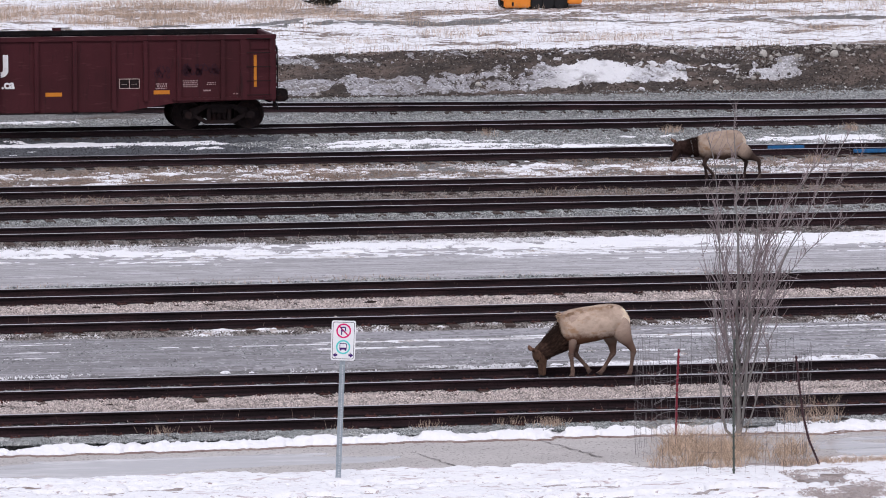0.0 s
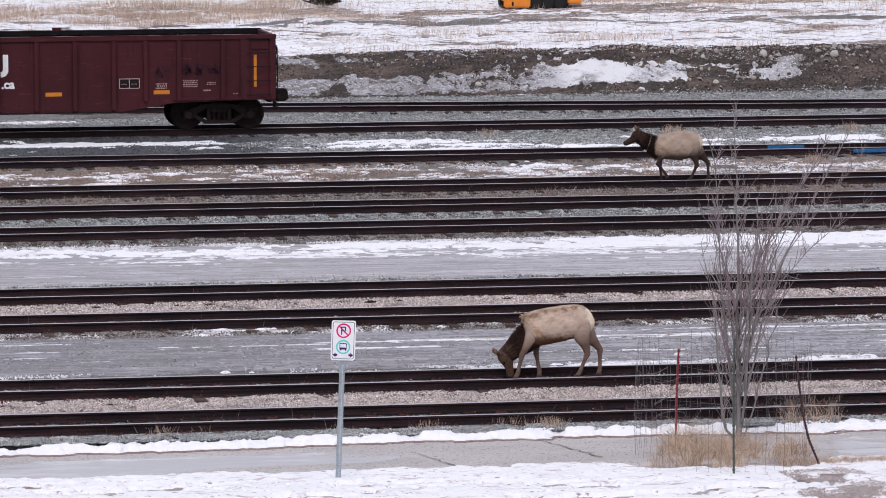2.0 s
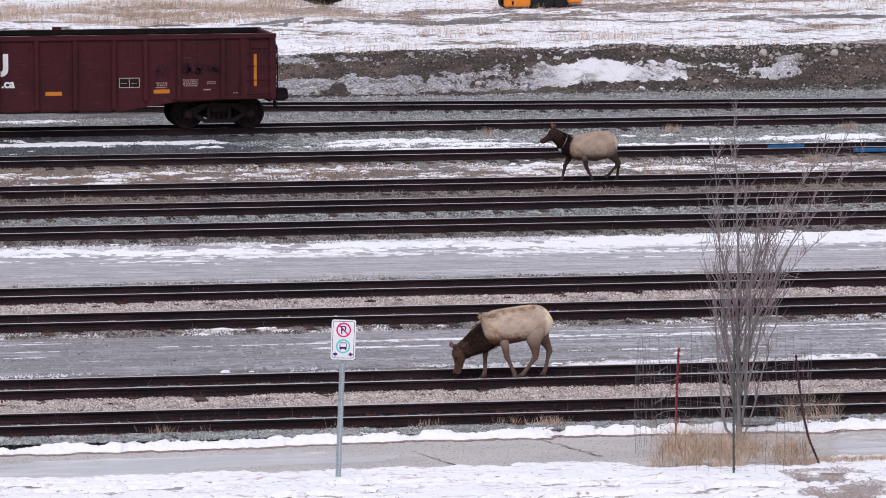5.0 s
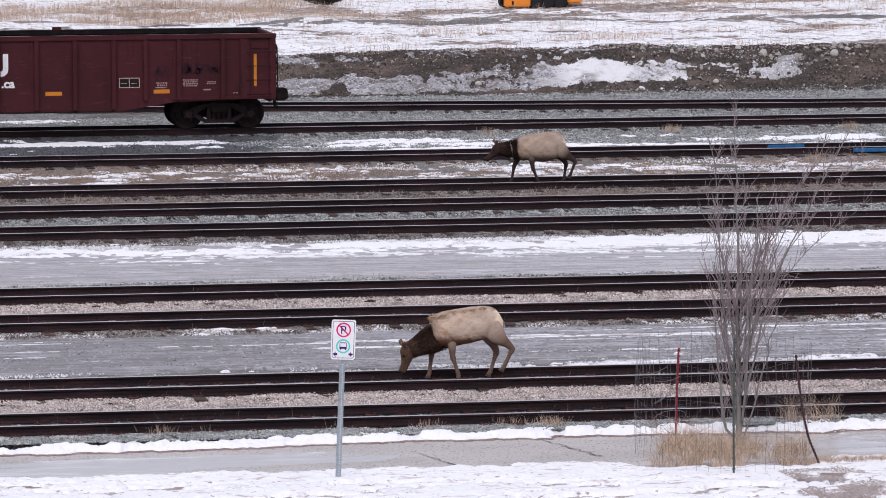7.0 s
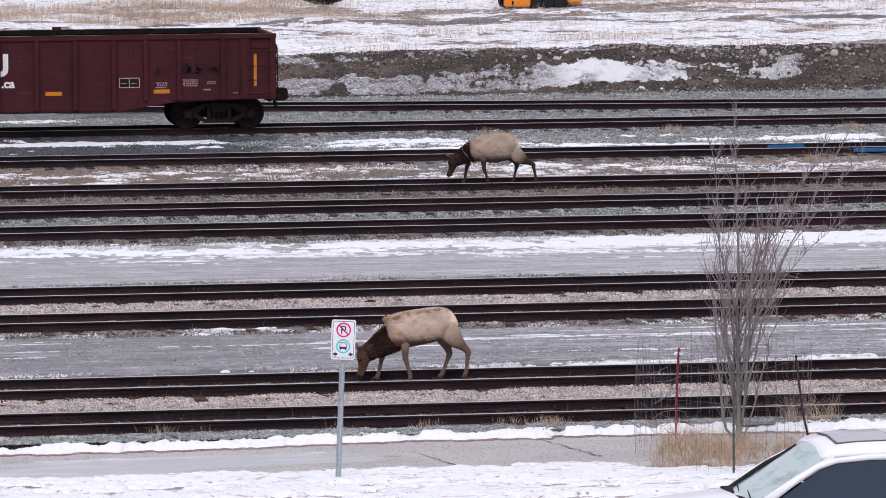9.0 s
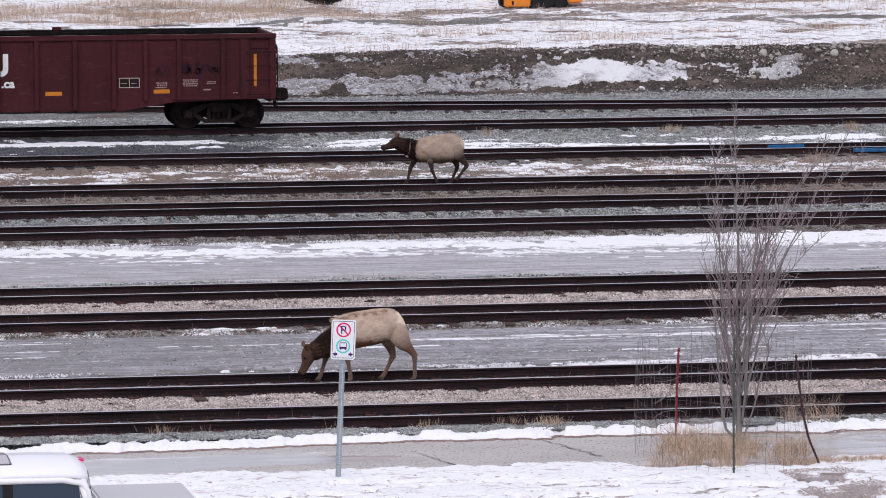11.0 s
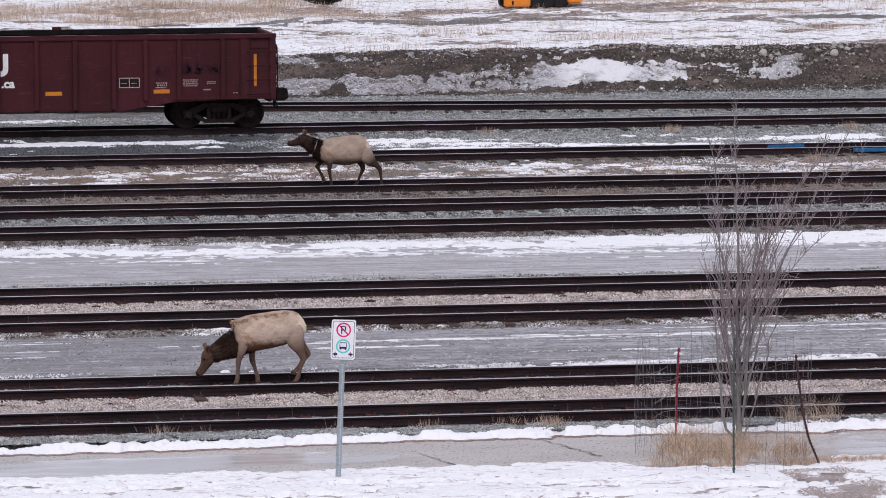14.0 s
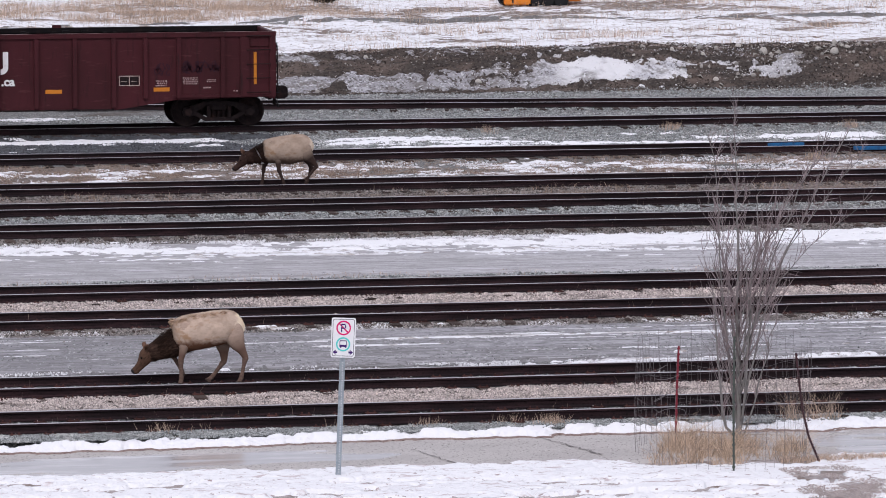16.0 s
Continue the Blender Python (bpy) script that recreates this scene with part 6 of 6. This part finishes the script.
    for name, x0, x1, half, lift, mat, lab in (("sunroof_seal", 2.70, 3.54, 0.545, 0.010, CAR_GREY, "black sunroof seal"), ("sunroof", 2.72, 3.52, 0.53, 0.016, SUNROOF, "grey glass sunroof")):
        loops = []
        for y in (-half, -half / 2, 0, half / 2, half):
            z = lift - 0.076 * abs(y)
            loops.append([(x0, y, 1.887 + z), (3.0, y, 1.905 + z), (x1, y, 1.912 + z), (x1, y, 1.897 + z), (3.0, y, 1.89 + z), (x0, y, 1.872 + z)])
        part(name, skin(bmesh.new(), loops), mat, t, lab)
    part("third_brake_light", boxes((4.47, 4.56, -0.15, 0.15, 1.825, 1.855), bevel=0.01), SIGN_RED, t, "red high brake light")
    part("rear_window", quad_panel([(4.645, -0.75, 1.12), (4.645, 0.75, 1.12), (4.55, 0.62, 1.77), (4.55, -0.62, 1.77)], 0.006), GLASS, t, "dark rear window")
    part("interior", boxes((1.8, 4.5, -0.72, 0.72, 0.6, 1.12)), CAR_GREY, t, "dark grey dashboard and seats")
    for x in (2.9, 3.85):
        for y in (-0.4, 0.4):
            part("seat_back", boxes((x, x + 0.18, y - 0.24, y + 0.24, 1.0, 1.62), bevel=0.06), CAR_GREY, t)
    part("bumper", boxes((0.0, 0.25, -0.92, 0.92, 0.42, 0.70), bevel=0.05), CAR_GREY, t, "grey front bumper")
    part("grille", boxes((0.07, 0.14, -0.55, 0.55, 0.70, 0.95), bevel=0.02), RUBBER, t, "black grille")
    part("underbody", boxes((0.3, 6.0, -0.7, 0.7, 0.30, 0.5)), RUBBER, t)
    for x in (1.05, 4.9):
        for s in (-1, 1):
            tyre = part("wheel", disc_y(bmesh.new(), 0, s * 0.0, s * 0.26, 0, [(0, 0.2), (0, 0.36), (0.15, 0.39), (0.85, 0.39), (1, 0.36), (1, 0.24), (0.8, 0.23)], 28), RUBBER, t, "black tyre")
            tyre.location = (x, s * 0.74, 0.39)
            part("rim", disc_y(bmesh.new(), 0, s * 0.18, s * 0.24, 0, [(0, 0.235), (1, 0.23), (0.6, 0.18), (0.7, 0.06), (1, 0.05)], 20), GALV, tyre, "silver rim")
    return t


truck = pickup()


# ---- movement ----
def glide(rows, t):
    """A smooth value between timed rows."""
    ts = [r[0] for r in rows]
    i = max(0, min(len(rows) - 2, int(np.searchsorted(ts, t, side="right")) - 1))
    u = (t - ts[i]) / (ts[i + 1] - ts[i])
    out = []
    for k in range(1, len(rows[0])):
        v = [r[k] for r in rows]
        def slope(j):
            a, b = max(j - 1, 0), min(j + 1, len(rows) - 1)
            return (v[b] - v[a]) / (ts[b] - ts[a])
        d = ts[i + 1] - ts[i]
        h00, h10, h01, h11 = 2 * u ** 3 - 3 * u * u + 1, u ** 3 - 2 * u * u + u, -2 * u ** 3 + 3 * u * u, u ** 3 - u * u
        out.append(h00 * v[i] + h10 * d * slope(i) + h01 * v[i + 1] + h11 * d * slope(i + 1))
    return out


def foot_at(plants, t):
    """Where a hoof is along the track, and how high: it stands, swings, stands."""
    for (a0, a1, ax), (b0, b1, bx) in zip(plants, plants[1:]):
        if t <= a1:
            return ax, 0.0
        if t < b0:
            u = (t - a1) / (b0 - a1)
            return ax + (bx - ax) * (u * u * (3 - 2 * u)), 0.13 * math.sin(math.pi * u) ** 1.2 * min(1.0, abs(bx - ax))
    return plants[-1][2], 0.0


def two_bones(p, q, a, b, side):
    """The middle joint of two bones a and b from p to q, bent to that side; q is drawn in if it is out of reach."""
    dx, dz = q[0] - p[0], q[1] - p[1]
    d = math.hypot(dx, dz)
    reach = min(max(d, abs(a - b) + 0.01), (a + b) * 0.998)
    ux, uz = dx / d, dz / d
    c = (a * a + reach * reach - b * b) / (2 * reach)
    h = math.sqrt(max(a * a - c * c, 0))
    return (p[0] + ux * c - uz * h * side, p[1] + uz * c + ux * h * side), (p[0] + ux * reach, p[1] + uz * reach)


def hang(p, q):
    return math.degrees(math.atan2(-(q[0] - p[0]), -(q[1] - p[1])))


def along(p, q):
    return math.degrees(math.atan2(q[1] - p[1], -(q[0] - p[0])))


STAND = -0.13


def move_elk(parts, y, body, feet, nose):
    root, neck, head, legs, neck_at, neck_length, reach = parts
    times = [k * 0.125 for k in range(129)]
    rows = {ob: [] for ob in [root, neck, head] + [o for u, l, s in legs.values() for o in (u, l)]}
    for t in times:
        bx = glide(body, t)[0]
        rows[root].append((t, pose(bx + 0.06, y + 0.36, STAND)))
        nx, nz = glide(nose, t)
        target = (nx - bx + reach[0], nz - 0.055 + reach[1])
        poll, tip = two_bones(neck_at, target, neck_length, HEAD, -1)
        rows[neck].append((t, pose(neck_at[0], 0, neck_at[1], 0, along(neck_at, poll), 0)))
        rows[head].append((t, pose(poll[0], 0, poll[1], 0, along(poll, tip), 0)))
        for key, (upper, lower, ys) in legs.items():
            fx, fz = foot_at(feet[key], t)
            fx -= bx
            hind = "hind" in key
            a, b = HIND if hind else FORE
            base, share, stretch, side = (0.44, 0.26, 0.955, 1) if hind else (-0.36, 0.32, 0.992, -1)
            px = base + share * (fx - base)
            pz = math.sqrt(max(((a + b) * stretch) ** 2 - (fx - px) ** 2, 0.2))
            joint, hoof = two_bones((px, pz), (fx, fz), a, b, side)
            rows[upper].append((t, pose(px, ys, pz, 0, hang((px, pz), joint), 0)))
            rows[lower].append((t, pose(joint[0], ys, joint[1], 0, hang(joint, hoof), 0)))
    for ob, r in rows.items():
        walk(ob, r)


NEAR_BODY = [(0, 19.09), (0.6, 18.87), (1.2, 18.68), (1.8, 18.48), (2.4, 18.40), (3.0, 18.36), (3.6, 18.29), (4.2, 18.07), (5.2, 17.59), (6.3, 17.13), (6.9, 16.83), (7.5, 16.58), (8.1, 16.32), (8.7, 16.10), (9.2, 15.88), (10.2, 15.41), (11.3, 14.87), (11.9, 14.54), (12.5, 14.15), (13.1, 13.79), (13.7, 13.43), (14.3, 13.08), (14.9, 12.75), (15.5, 12.43), (16, 12.16)]
NEAR_FEET = dict(
    near_fore=[(-1, 1.35, 18.71), (2.0, 5.1, 17.68), (5.6, 7.25, 16.66), (7.7, 9.45, 15.79), (9.9, 11.5, 14.71), (12.05, 13.2, 13.65), (13.65, 14.95, 12.67), (15.5, 17, 11.69)],
    far_fore=[(-1, -0.15, 19.19), (0.6, 3.8, 18.17), (4.5, 6.2, 17.16), (6.7, 8.35, 16.15), (8.9, 10.45, 15.22), (10.9, 12.35, 14.17), (12.75, 14.05, 13.11), (14.55, 15.75, 12.18), (16.3, 17, 11.26)],
    near_hind=[(-1, 0.6, 19.74), (1.2, 4.6, 18.79), (5.0, 6.8, 17.75), (7.3, 8.95, 16.79), (9.4, 11.0, 15.85), (11.5, 12.85, 14.83), (13.35, 14.7, 13.72), (15.15, 17, 12.73)],
    far_hind=[(-1, 2.1, 19.25), (2.45, 3.1, 19.0), (3.95, 5.7, 18.23), (6.1, 7.75, 17.23), (8.3, 9.95, 16.36), (10.4, 11.9, 15.3), (12.45, 13.75, 14.27), (14.25, 15.4, 13.16), (16.0, 17, 12.2)],
)
NEAR_NOSE = [(0, 18.18, 0.11), (0.9, 17.89, 0.10), (1.5, 17.70, 0.10), (2.4, 17.56, 0.10), (3.3, 17.53, 0.10), (3.9, 17.28, 0.13), (4.2, 17.07, 0.18), (5.2, 16.53, 0.17), (6.3, 16.04, 0.17), (6.9, 15.70, 0.23), (7.3, 15.49, 0.27), (7.7, 15.21, 0.34), (7.9, 15.15, 0.31), (8.3, 15.13, 0.21), (8.7, 15.02, 0.18), (9.2, 14.79, 0.19), (10.2, 14.23, 0.23), (11.3, 13.68, 0.27), (11.9, 13.23, 0.34), (12.5, 12.86, 0.35), (12.8, 12.65, 0.41), (13.4, 12.32, 0.37), (13.7, 12.17, 0.30), (14.0, 12.02, 0.29), (14.6, 11.60, 0.41), (15.2, 11.33, 0.27), (15.6, 11.17, 0.31), (16, 10.88, 0.33)]
FAR_BODY = [(0, 30.43), (0.6, 30.13), (1.2, 29.78), (1.8, 29.43), (2.4, 29.04), (3.0, 28.63), (3.6, 28.22), (4.2, 27.76), (5.2, 26.97), (6.3, 26.23), (6.9, 25.86), (7.5, 25.41), (8.1, 25.08), (8.7, 24.79), (9.2, 24.44), (10.2, 23.77), (11.3, 22.96), (11.9, 22.46), (12.5, 21.96), (13.1, 21.50), (13.7, 21.02), (14.3, 20.55), (14.9, 20.08), (15.5, 19.66), (16, 19.37)]
FAR_FEET = dict(
    near_fore=[(-1, -0.2, 30.71), (0.25, 1.75, 29.49), (2.3, 3.5, 28.31), (3.95, 5.2, 27.07), (5.7, 7.2, 25.67), (7.65, 9.15, 24.4), (9.6, 11.2, 23.11), (11.6, 12.9, 21.72), (13.35, 14.45, 20.41), (14.85, 16.4, 19.23), (16.8, 17, 18.06)],
    far_fore=[(-1, 0.75, 30.07), (1.2, 2.6, 28.89), (3.1, 4.4, 27.67), (4.8, 6.2, 26.3), (6.65, 8.35, 25.01), (8.9, 10.3, 23.8), (10.8, 12.05, 22.34), (12.45, 13.75, 21.02), (14.2, 15.3, 19.74), (15.9, 17, 18.69)],
    near_hind=[(-1, -0.1, 31.45), (0.4, 1.25, 30.67), (1.75, 3.05, 29.54), (3.5, 4.7, 28.35), (5.2, 6.8, 26.87), (7.3, 8.95, 25.65), (9.4, 10.7, 24.42), (11.2, 12.4, 23.09), (13.05, 14.1, 21.68), (14.6, 15.75, 20.42), (16.2, 17, 19.26)],
    far_hind=[(-1, 0.5, 31.01), (1.1, 2.2, 30.1), (2.7, 3.95, 28.96), (4.5, 5.6, 27.72), (6.1, 7.6, 26.35), (8.4, 9.9, 25.05), (10.4, 11.65, 23.45), (12.15, 13.2, 22.45), (13.7, 14.85, 21.06), (15.5, 17, 19.81)],
)
FAR_NOSE = [(0, 29.08, 0.60), (0.6, 28.74, 0.82), (0.9, 28.55, 0.94), (1.5, 28.16, 0.97), (2.1, 27.81, 1.08), (2.7, 27.42, 1.17), (3.3, 27.00, 1.21), (4.2, 26.36, 1.22), (5.2, 25.58, 1.10), (6.3, 24.82, 0.94), (6.7, 24.50, 0.75), (7.1, 24.26, 0.68), (7.5, 24.03, 0.50), (7.7, 23.98, 0.36), (7.9, 24.01, 0.22), (8.5, 23.77, 0.20), (8.9, 23.47, 0.26), (9.2, 23.08, 0.38), (10.2, 22.25, 0.83), (11.3, 21.47, 1.11), (11.9, 21.01, 1.23), (12.5, 20.51, 1.28), (13.1, 20.04, 1.28), (13.7, 19.55, 1.20), (14.3, 19.09, 1.17), (14.6, 18.81, 1.10), (15.2, 18.43, 0.88), (15.6, 18.17, 0.79), (16, 17.93, 0.51)]


def motions():
    move_elk(near_elk, TRACKS[1], NEAR_BODY, NEAR_FEET, NEAR_NOSE)
    move_elk(far_elk, TRACKS[6], [(t, x - 0.07) for t, x in FAR_BODY], FAR_FEET, FAR_NOSE)
    walk(truck, [(t, pose(14.15 - 6.25 * (t - 9.2) + 0.085 * max(0.0, t - 9.2) ** 2, 69.0, GROUND)) for t in (0.0, 4.0, 8.0, 8.6, 9.2, 9.7, 10.2, 10.7, 11.3, 11.8, 12.4, 16.0)])


motions()
